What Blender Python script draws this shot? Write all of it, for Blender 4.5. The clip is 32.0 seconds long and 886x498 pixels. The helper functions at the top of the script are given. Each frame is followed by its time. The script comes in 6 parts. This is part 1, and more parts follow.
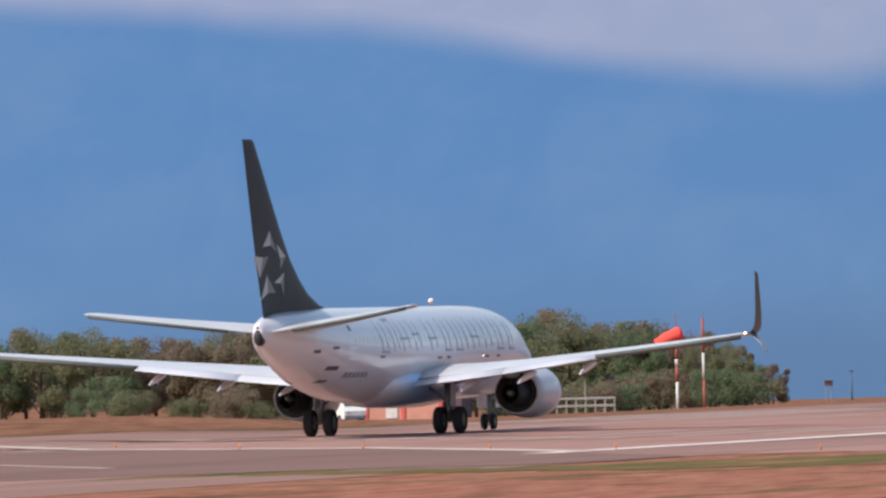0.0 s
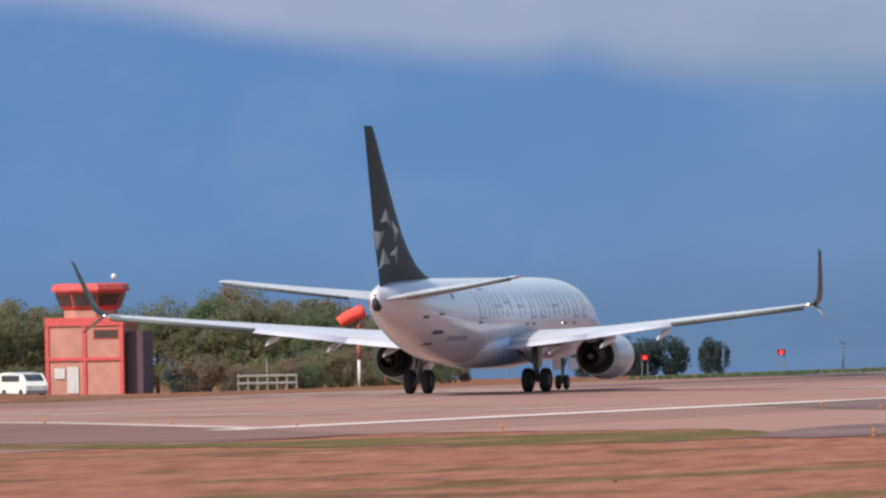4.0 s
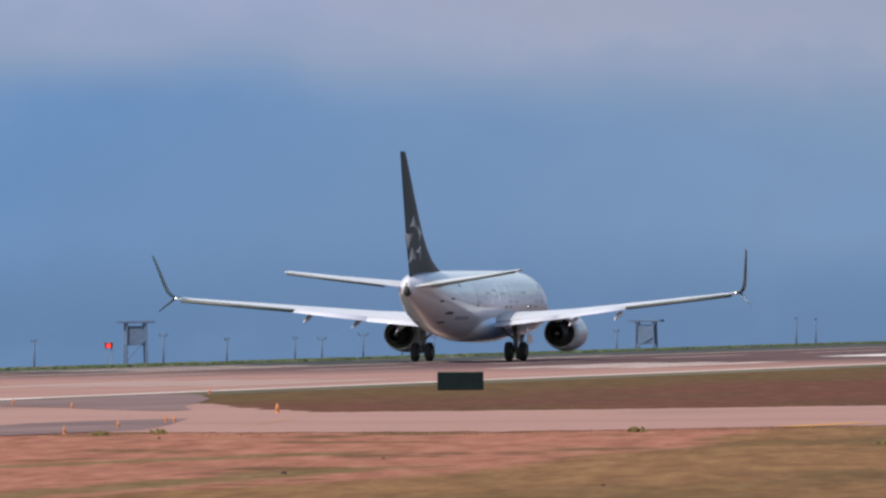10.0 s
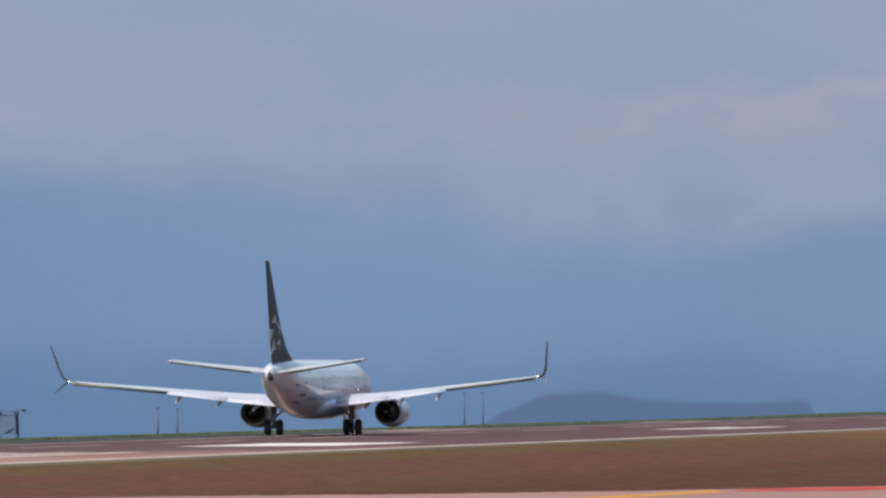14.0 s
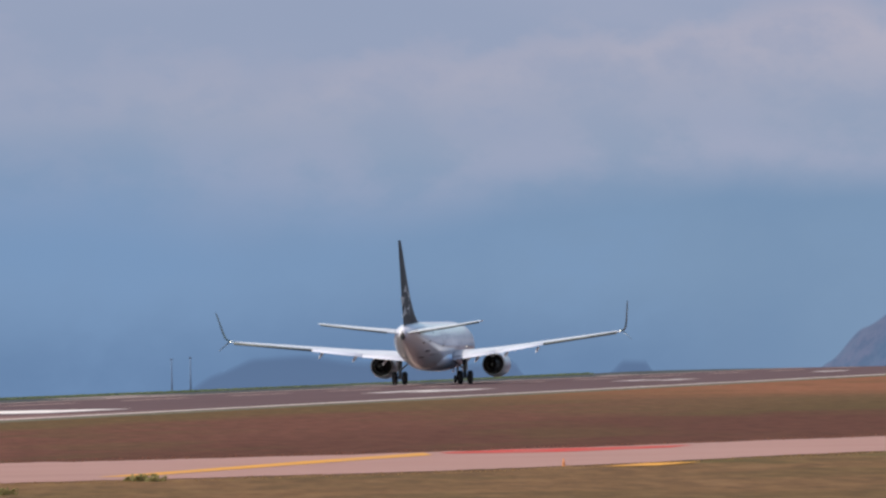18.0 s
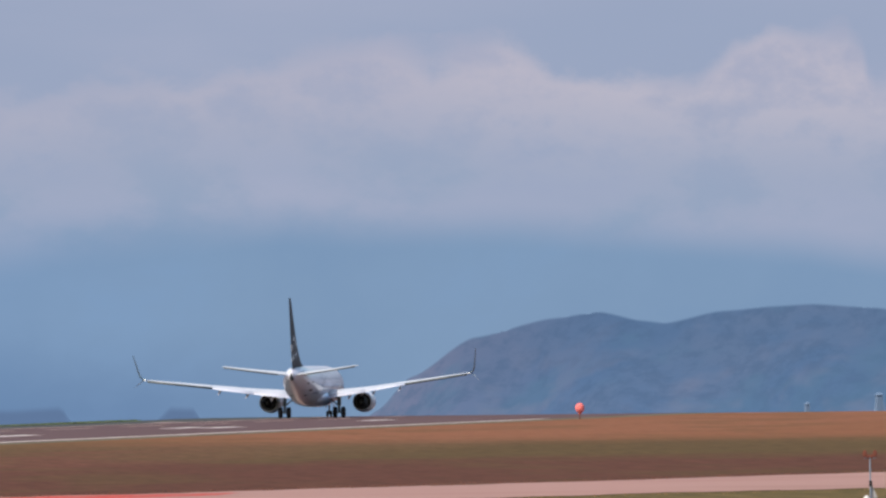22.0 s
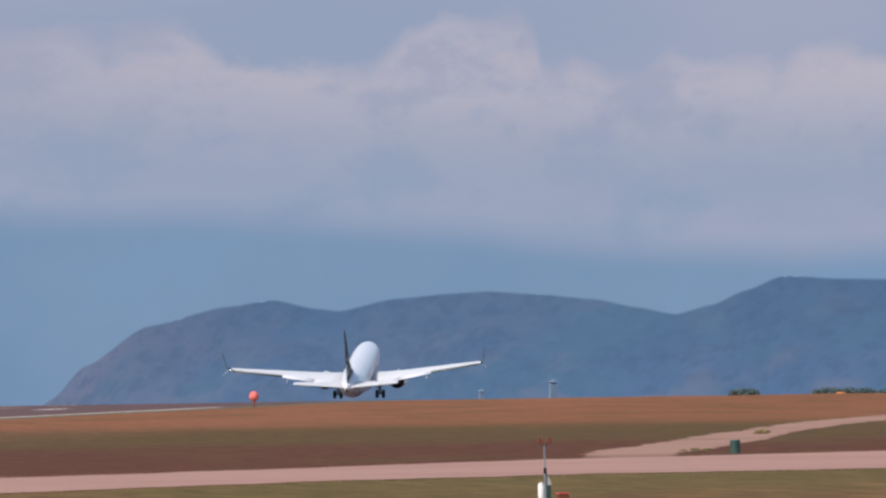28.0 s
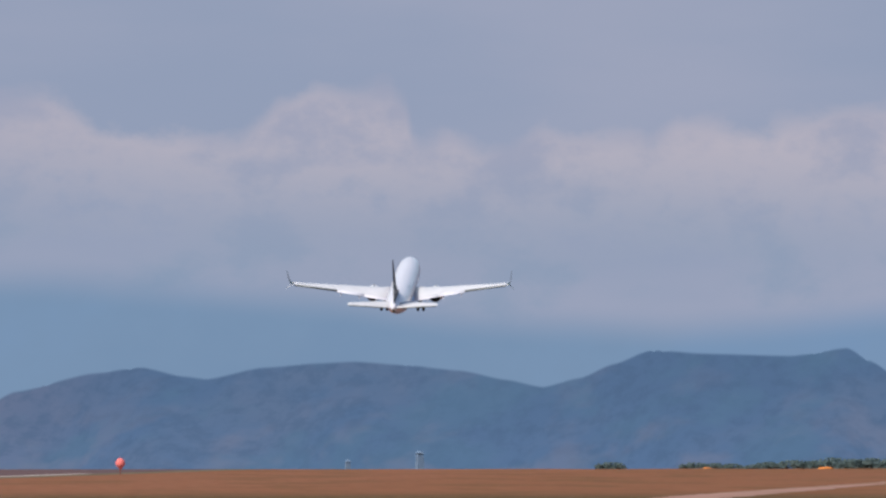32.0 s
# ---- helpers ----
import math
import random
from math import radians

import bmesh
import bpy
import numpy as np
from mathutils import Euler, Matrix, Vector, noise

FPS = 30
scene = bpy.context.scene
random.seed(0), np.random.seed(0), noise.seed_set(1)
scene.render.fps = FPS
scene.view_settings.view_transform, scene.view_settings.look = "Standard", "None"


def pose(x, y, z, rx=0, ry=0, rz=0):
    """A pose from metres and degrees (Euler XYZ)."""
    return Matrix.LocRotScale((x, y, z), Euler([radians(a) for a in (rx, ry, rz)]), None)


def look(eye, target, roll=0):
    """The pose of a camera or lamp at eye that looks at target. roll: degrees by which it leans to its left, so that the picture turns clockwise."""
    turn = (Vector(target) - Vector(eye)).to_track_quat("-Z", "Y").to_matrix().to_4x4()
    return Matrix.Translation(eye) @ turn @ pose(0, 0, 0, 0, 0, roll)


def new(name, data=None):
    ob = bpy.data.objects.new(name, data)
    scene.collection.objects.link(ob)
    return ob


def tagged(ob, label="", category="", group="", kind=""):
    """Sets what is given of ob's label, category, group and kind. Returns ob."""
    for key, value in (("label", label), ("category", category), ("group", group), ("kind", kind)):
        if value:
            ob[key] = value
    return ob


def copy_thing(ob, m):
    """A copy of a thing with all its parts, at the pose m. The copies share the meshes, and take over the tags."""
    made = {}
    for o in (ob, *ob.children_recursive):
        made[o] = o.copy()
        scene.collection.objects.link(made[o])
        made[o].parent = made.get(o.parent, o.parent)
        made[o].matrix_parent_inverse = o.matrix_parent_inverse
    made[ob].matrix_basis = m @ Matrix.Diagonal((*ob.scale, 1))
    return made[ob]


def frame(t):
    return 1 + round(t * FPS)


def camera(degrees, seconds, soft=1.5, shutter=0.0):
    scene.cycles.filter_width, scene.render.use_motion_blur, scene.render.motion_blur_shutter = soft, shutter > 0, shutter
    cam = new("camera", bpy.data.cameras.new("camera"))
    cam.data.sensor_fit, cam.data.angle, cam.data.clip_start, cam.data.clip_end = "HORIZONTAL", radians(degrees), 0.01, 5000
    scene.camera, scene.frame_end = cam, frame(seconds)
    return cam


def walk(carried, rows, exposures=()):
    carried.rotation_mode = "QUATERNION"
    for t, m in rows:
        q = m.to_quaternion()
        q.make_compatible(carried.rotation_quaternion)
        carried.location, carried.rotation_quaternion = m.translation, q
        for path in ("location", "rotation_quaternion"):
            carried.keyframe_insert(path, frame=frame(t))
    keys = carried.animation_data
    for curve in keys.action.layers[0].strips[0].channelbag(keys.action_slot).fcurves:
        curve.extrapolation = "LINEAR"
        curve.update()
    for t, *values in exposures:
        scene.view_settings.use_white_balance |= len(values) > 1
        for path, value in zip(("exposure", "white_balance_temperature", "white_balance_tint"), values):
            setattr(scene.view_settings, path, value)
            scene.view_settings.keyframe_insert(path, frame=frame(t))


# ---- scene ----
cam = camera(3.635, 32.0, soft=2.5)
EYE = (0.0, 0.0, 4.45)          # spotter's terrace beside the runway
# seconds, pan right of the runway's direction, tilt up, lean (degrees)
PATH = [
    (0, -16.461, 0.328, -1.52), (0.5, -16.301, 0.343, -2.00), (1, -16.398, 0.323, -1.86), (1.5, -16.181, 0.296, -1.68),
    (2, -16.054, 0.256, -1.56), (2.5, -15.868, 0.192, -1.86), (3, -15.571, 0.190, -1.33), (3.5, -15.124, 0.165, -1.42),
    (4, -15.163, 0.207, -0.93), (4.5, -14.695, 0.247, -1.03), (6.5, -13.544, 0.019, 0.40), (7, -13.089, 0.001, 0.10),
    (7.5, -12.555, 0.031, 0.01), (8, -12.545, 0.180, -0.21), (8.5, -11.932, 0.231, 0.16), (9, -11.558, 0.140, 0.48),
    (9.5, -11.859, 0.179, 0.17), (10, -11.849, 0.158, -0.49), (10.5, -11.425, 0.261, -0.65), (11, -11.226, 0.370, -0.81),
    (11.5, -10.901, 0.440, -0.67), (12, -10.551, 0.437, -1.49), (12.5, -10.540, 0.402, -1.23), (13, -9.808, 0.498, -0.85),
    (13.5, -9.382, 0.528, -0.65), (15.5, -9.140, 0.351, 0.02), (16, -8.985, 0.263, -0.40), (16.5, -8.719, 0.236, 0.20),
    (17, -8.505, 0.331, -0.53), (17.5, -8.277, 0.375, -0.79), (18, -8.022, 0.345, -1.10), (18.5, -7.555, 0.285, -0.34),
    (19, -7.294, 0.246, -0.58), (19.5, -7.038, 0.237, -0.81), (20, -6.944, 0.286, -1.19), (20.5, -6.804, 0.297, -1.35),
    (21, -6.669, 0.312, -1.21), (21.5, -6.404, 0.312, -1.08), (22, -6.167, 0.513, -0.63), (22.5, -5.936, 0.493, -0.79),
    (23, -6.014, 0.463, -0.94), (23.5, -5.929, 0.455, -0.93), (24, -5.719, 0.482, -1.19), (24.5, -5.567, 0.520, -1.15),
    (25, -5.255, 0.484, -1.42), (25.5, -5.249, 0.468, -1.50), (27.5, -4.990, 0.413, -0.97), (28, -4.828, 0.447, -0.88),
    (28.5, -4.657, 0.473, -1.16), (29, -4.526, 0.517, -0.83), (29.5, -4.466, 0.546, -0.96), (30, -4.386, 0.666, -1.02),
    (30.5, -4.521, 0.586, -1.24), (31, -4.417, 0.430, -0.53), (31.5, -4.173, 0.431, -1.08), (32, -4.288, 0.732, -0.07)]
walk(cam, [(t, pose(*EYE, 0, 0, -pan) @ pose(0, 0, 0, 90 + tilt) @ pose(0, 0, 0, 0, 0, lean)) for t, pan, tilt, lean in PATH],
     [(0, 0.03), (4, 0.03), (9, 0.03), (11, 0.07), (13, 0.0), (16, -0.05), (17, 0.0), (19, 0.05), (22, 0.13), (24, 0.03), (28, 0.03), (30, -0.02), (32, -0.03)])

# ---- light ----
SUN_FROM = Vector((-0.48, -0.68, 0.78)).normalized()
world = bpy.data.worlds.new("world")
scene.world = world
world.use_nodes = True
wn, wl = world.node_tree.nodes, world.node_tree.links
wn.clear()
sky = wn.new("ShaderNodeTexSky")
sky.sky_type, sky.sun_disc = "NISHITA", False
sky.sun_elevation = math.asin(SUN_FROM.z)
sky.sun_rotation = math.atan2(SUN_FROM.x, SUN_FROM.y)
sky.air_density, sky.dust_density = 1.2, 1.5
bg = wn.new("ShaderNodeBackground")
bg.inputs["Strength"].default_value = 0.145
wo = wn.new("ShaderNodeOutputWorld")
wl.new(sky.outputs[0], bg.inputs["Color"])
wl.new(bg.outputs[0], wo.inputs["Surface"])
sun_data = bpy.data.lights.new("sun", "SUN")
sun_data.energy, sun_data.angle, sun_data.color = 4.4, radians(0.6), (1.0, 0.93, 0.84)
sun = new("sun", sun_data)
sun.matrix_world = look(SUN_FROM * 100, (0, 0, 0))
scene.view_settings.exposure = 0.0


# ---- materials ----
class Mat:
    """A node material with a Principled shader and a few shorthands."""

    def __init__(self, name, color=(0.5, 0.5, 0.5), rough=0.6, metal=0.0, coat=0.0):
        self.m = bpy.data.materials.new(name)
        self.m.use_nodes = True
        self.t = self.m.node_tree
        self.b = self.t.nodes["Principled BSDF"]
        self.out = self.t.nodes["Material Output"]
        self.b.inputs["Base Color"].default_value = (*color, 1)
        self.b.inputs["Roughness"].default_value = rough
        self.b.inputs["Metallic"].default_value = metal
        self.b.inputs["Coat Weight"].default_value = coat
        if rough > 0.8:
            self.b.inputs["Specular IOR Level"].default_value = 0.06

    def n(self, kind, **kw):
        node = self.t.nodes.new(kind)
        for k, v in kw.items():
            node.inputs[k].default_value = v
        return node

    def link(self, a, b):
        self.t.links.new(a, b)

    def coords(self, kind="Object", scale=(1, 1, 1)):
        tc = self.n("ShaderNodeTexCoord")
        mp = self.n("ShaderNodeMapping")
        mp.inputs["Scale"].default_value = scale
        self.link(tc.outputs[kind], mp.inputs["Vector"])
        return mp.outputs[0]

    def drift(self, vec, sx, sy, turn=10.0):
        """Coordinates in metres over sx, sy, turned to lie along the blown grass."""
        mp = self.n("ShaderNodeMapping")
        mp.vector_type = "TEXTURE"
        mp.inputs["Rotation"].default_value = (0, 0, radians(turn))
        mp.inputs["Scale"].default_value = (sx, sy, 1)
        self.link(vec, mp.inputs["Vector"])
        return mp.outputs[0]

    def noise(self, scale=1.0, detail=4.0, vec=None, rough=0.55):
        nz = self.n("ShaderNodeTexNoise", Scale=scale, Detail=detail, Roughness=rough)
        if vec is not None:
            self.link(vec, nz.inputs["Vector"])
        return nz.outputs["Fac"]

    def ramp(self, fac, stops):
        r = self.n("ShaderNodeValToRGB")
        els = r.color_ramp.elements
        while len(els) < len(stops):
            els.new(0.5)
        for e, (p, c) in zip(els, stops):
            e.position, e.color = p, (*c, 1) if len(c) == 3 else c
        self.link(fac, r.inputs[0])
        return r.outputs[0]

    def mix(self, fac, a, b, blend="MIX"):
        mx = self.n("ShaderNodeMix")
        mx.data_type, mx.blend_type = "RGBA", blend
        for sock, v in ((mx.inputs[0], fac), (mx.inputs[6], a), (mx.inputs[7], b)):
            if isinstance(v, (int, float)):
                sock.default_value = v
            elif isinstance(v, tuple):
                sock.default_value = (*v, 1)
            else:
                self.link(v, sock)
        return mx.outputs[2]

    def math(self, op, a, b=0.0, c=0.0, clamp=False):
        mt = self.n("ShaderNodeMath")
        mt.operation, mt.use_clamp = op, clamp
        for sock, v in zip(mt.inputs, (a, b, c)):
            if isinstance(v, (int, float)):
                sock.default_value = v
            else:
                self.link(v, sock)
        return mt.outputs[0]

    def band(self, v, lo, hi):
        """0 below lo, 1 above hi, smooth between."""
        mr = self.n("ShaderNodeMapRange")
        mr.interpolation_type = "SMOOTHSTEP"
        self.link(v, mr.inputs["Value"])
        mr.inputs["From Min"].default_value, mr.inputs["From Max"].default_value = lo, hi
        return mr.outputs["Result"]

    def color(self, sock):
        self.link(sock, self.b.inputs["Base Color"])
        return self

    def bump(self, h, strength=0.3, dist=0.02):
        bp = self.n("ShaderNodeBump", Strength=strength, Distance=dist)
        self.link(h, bp.inputs["Height"])
        self.link(bp.outputs[0], self.b.inputs["Normal"])
        return self


def simple(name, color, rough=0.6, metal=0.0, coat=0.0, vary=0.12, scale=3.0):
    """A surface with slight blotches, grain and relief."""
    m = Mat(name, color, rough, metal, coat)
    v = m.coords("Object")
    big, fine = m.noise(scale, 5, v), m.noise(scale * 14, 3, v)
    lo = tuple(c * (1 - vary) for c in color)
    hi = tuple(min(1, c * (1 + vary)) for c in color)
    col = m.ramp(big, [(0.3, lo), (0.7, hi)])
    col = m.mix(m.math("MULTIPLY", fine, 0.12), col, tuple(c * 0.6 for c in color))
    m.color(col).bump(fine, 0.15, 0.01)
    return m.m


def glow(name, color, strength):
    m = Mat(name, color, 0.4)
    m.b.inputs["Emission Color"].default_value = (*color, 1)
    m.b.inputs["Emission Strength"].default_value = strength
    return m.m


def ground_material():
    """Dry grass, red laterite and olive tufts, by the airfield's plan."""
    m = Mat("airfield_ground", (0.2, 0.13, 0.07), 0.95)
    pos = m.n("ShaderNodeNewGeometry").outputs["Position"]
    sep = m.n("ShaderNodeSeparateXYZ")
    m.link(pos, sep.inputs[0])
    X, Y = sep.outputs[0], sep.outputs[1]
    big = m.noise(1.0, 5, m.drift(pos, 11.0, 42.0))
    mid = m.noise(1.0, 6, m.drift(pos, 1.0, 9.0), 0.68)
    fine = m.noise(1.0, 4, m.drift(pos, 0.45, 3.5), 0.7)
    dry = m.ramp(mid, [(0.34, (0.108, 0.058, 0.027)), (0.5, (0.154, 0.083, 0.037)), (0.66, (0.198, 0.110, 0.050))])
    olive = m.ramp(mid, [(0.34, (0.070, 0.047, 0.018)), (0.66, (0.118, 0.080, 0.030))])
    red = m.ramp(mid, [(0.34, (0.225, 0.086, 0.053)), (0.54, (0.338, 0.138, 0.092)), (0.7, (0.410, 0.188, 0.128))])
    brown = m.ramp(mid, [(0.34, (0.072, 0.027, 0.017)), (0.66, (0.124, 0.048, 0.031))])
    wob = m.math("MULTIPLY", m.math("SUBTRACT", big, 0.5), 90.0)
    Yw, Xw = m.math("ADD", Y, wob), m.math("ADD", X, m.math("MULTIPLY", wob, 0.35))
    ratio = m.math("DIVIDE", m.math("MULTIPLY", Xw, -1.0), m.math("MAXIMUM", Y, 200.0))
    # island between runway and taxiway: reddish brown, turning tan towards the far crest
    left = m.band(ratio, 0.115, 0.15)
    belt = m.math("MULTIPLY", m.band(Yw, 690, 760), m.math("SUBTRACT", 1.0, left))
    island = m.mix(m.math("MULTIPLY", belt, 0.8), brown, olive)
    island = m.mix(m.band(Yw, 850, 985), island, m.mix(0.6, dry, (0.25, 0.088, 0.046)))
    edge = m.math("MULTIPLY", m.band(m.math("MULTIPLY_ADD", wob, 0.12, m.math("MULTIPLY", X, -1.0)), 112, 124), left)
    island = m.mix(m.math("MULTIPLY", edge, 0.8), m.mix(m.math("MULTIPLY", m.band(m.math("MULTIPLY", X, -1.0), 84, 100), 0.12), island, red), m.ramp(mid, [(0.34, (0.085, 0.054, 0.021)), (0.66, (0.145, 0.092, 0.035))]))
    island = m.mix(m.math("MULTIPLY", m.band(big, 0.50, 0.62), 0.45), island, olive)
    gold = m.ramp(mid, [(0.34, (0.150, 0.074, 0.032)), (0.5, (0.212, 0.108, 0.047)), (0.66, (0.268, 0.145, 0.064))])
    near = m.mix(m.band(ratio, 0.15, 0.19), dry, gold)
    near = m.mix(m.math("MULTIPLY", m.band(big, 0.45, 0.6), 0.5), near, olive)
    # bare red soil beside the junction, with olive streaks
    rim = m.math("ADD", m.math("MULTIPLY", X, -1.0), m.math("MULTIPLY", m.math("SUBTRACT", big, 0.5), 9.0))
    rim = m.math("SUBTRACT", rim, m.math("MULTIPLY", m.math("MAXIMUM", m.math("SUBTRACT", Y, 330.0), 0.0), 0.10))
    soil = m.math("MULTIPLY", m.band(rim, 67.5, 69.5), m.band(Y, 205, 225))
    soil = m.math("MULTIPLY", soil, m.band(m.math("MULTIPLY", Y, -1.0), -470, -450))
    streak = m.band(m.noise(1.0, 6, m.drift(pos, 6.5, 14.0), 0.65), 0.54, 0.62)
    near = m.mix(soil, near, m.mix(m.math("MULTIPLY", streak, 0.8), red, m.mix(0.4, olive, dry)))
    # olive streaks of grass along old wheel tracks in the bare soil
    fray = m.math("MULTIPLY", m.math("SUBTRACT", m.noise(0.35, 5, pos, 0.7), 0.5), 5.0)
    for x0, y0, slope, y1, half in ((-123.5, 381, 0.58, 411, 1.8), (-90.5, 292, 0.13, 374, 1.3), (-70.8, 246, -0.02, 338, 1.1), (-97.0, 330, 0.10, 366, 0.8)):
        off = m.math("SUBTRACT", m.math("ADD", X, fray), m.math("MULTIPLY_ADD", Y, slope, x0 - y0 * slope))
        lane = m.band(m.math("MULTIPLY", m.math("ABSOLUTE", off), -1.0), -half * 1.5, -half * 0.5)
        lane = m.math("MULTIPLY", lane, m.math("MULTIPLY", m.band(Y, y0 - 4, y0 + 6), m.band(m.math("MULTIPLY", Y, -1.0), -y1 - 4, -y1 + 8)))
        near = m.mix(m.math("MULTIPLY", lane, 0.8), near, m.ramp(mid, [(0.34, (0.098, 0.075, 0.026)), (0.66, (0.178, 0.128, 0.050))]))
    # greener grass along the taxiway's near edge past the bend
    lush = m.math("MULTIPLY", m.band(Yw, 440, 475), m.band(Xw, -58, -50))
    near = m.mix(m.math("MULTIPLY", lush, 0.75), near, m.ramp(mid, [(0.34, (0.075, 0.062, 0.020)), (0.66, (0.140, 0.105, 0.038))]))
    isl = m.math("MULTIPLY", m.band(Y, 470, 500), m.band(m.math("ADD", Y, m.math("MULTIPLY", X, -1.0)), 560, 600))
    col = m.mix(isl, near, island)
    # scrub behind the runway
    col = m.mix(m.band(m.math("MULTIPLY", X, -1.0), 187, 194), col, m.mix(0.55, m.mix(m.band(big, 0.4, 0.6), dry, olive), red))
    col = m.mix(m.math("MULTIPLY", fine, 0.35), col, m.mix(0.5, col, (0.05, 0.035, 0.02)))
    patchy = m.noise(1.0, 6, m.drift(pos, 2.6, 24.0), 0.65)
    col = m.mix(m.math("MULTIPLY", m.band(patchy, 0.52, 0.66), 0.36), col, m.mix(0.5, col, (0.055, 0.038, 0.016)))
    pale = m.math("MULTIPLY_ADD", isl, -0.19, 0.25)
    col = m.mix(m.math("MULTIPLY", m.band(m.math("SUBTRACT", 1.0, patchy), 0.54, 0.70), pale), col, (0.30, 0.17, 0.085))
    m.color(col).bump(m.math("ADD", mid, fine), 0.3, 0.10)
    return m.m


def paving_material(name, lo, hi, dark, streak=(0.5, 0.012, 1), overlay=None):
    """Worn paving with long tyre streaks along the runway, patches and fine grain."""
    m = Mat(name, lo, 0.85)
    pos = m.n("ShaderNodeNewGeometry").outputs["Position"]
    mp = m.n("ShaderNodeMapping")
    mp.inputs["Scale"].default_value = streak
    m.link(pos, mp.inputs["Vector"])
    st = m.noise(1.0, 5, mp.outputs[0], 0.6)
    pa = m.noise(0.05, 4, pos)
    gr = m.noise(3.0, 3, pos, 0.7)
    col = m.ramp(st, [(0.28, lo), (0.72, hi)])
    col = m.mix(m.math("MULTIPLY", m.band(pa, 0.5, 0.66), 0.5), col, dark)
    if overlay:
        # darker asphalt overlay on the stretch beyond the junction
        sep = m.n("ShaderNodeSeparateXYZ")
        m.link(pos, sep.inputs[0])
        yy = m.math("ADD", sep.outputs[1], m.math("MULTIPLY", m.math("ADD", sep.outputs[0], 134.0), -4.0))
        yy = m.math("ADD", yy, m.math("MULTIPLY", m.math("SUBTRACT", st, 0.5), 160.0))
        col = m.mix(m.math("MULTIPLY", m.band(yy, 750, 890), 0.92), col, m.mix(st, overlay, tuple(c * 1.6 for c in overlay)))
    col = m.mix(m.math("MULTIPLY", gr, 0.2), col, dark)
    m.color(col).bump(gr, 0.3, 0.01)
    return m.m


def worn_paint(name, paint, under, cover=0.5):
    """Road paint rubbed through to the paving."""
    m = Mat(name, paint, 0.9)
    pos = m.n("ShaderNodeNewGeometry").outputs["Position"]
    mp = m.n("ShaderNodeMapping")
    mp.inputs["Scale"].default_value = (0.9, 0.06, 1)
    m.link(pos, mp.inputs["Vector"])
    w = m.band(m.noise(1.0, 6, mp.outputs[0], 0.7), cover - 0.08, cover + 0.08)
    col = m.mix(w, m.mix(0.35, paint, under), paint)
    m.color(col).bump(m.noise(4, 3, pos), 0.2, 0.01)
    return m.m


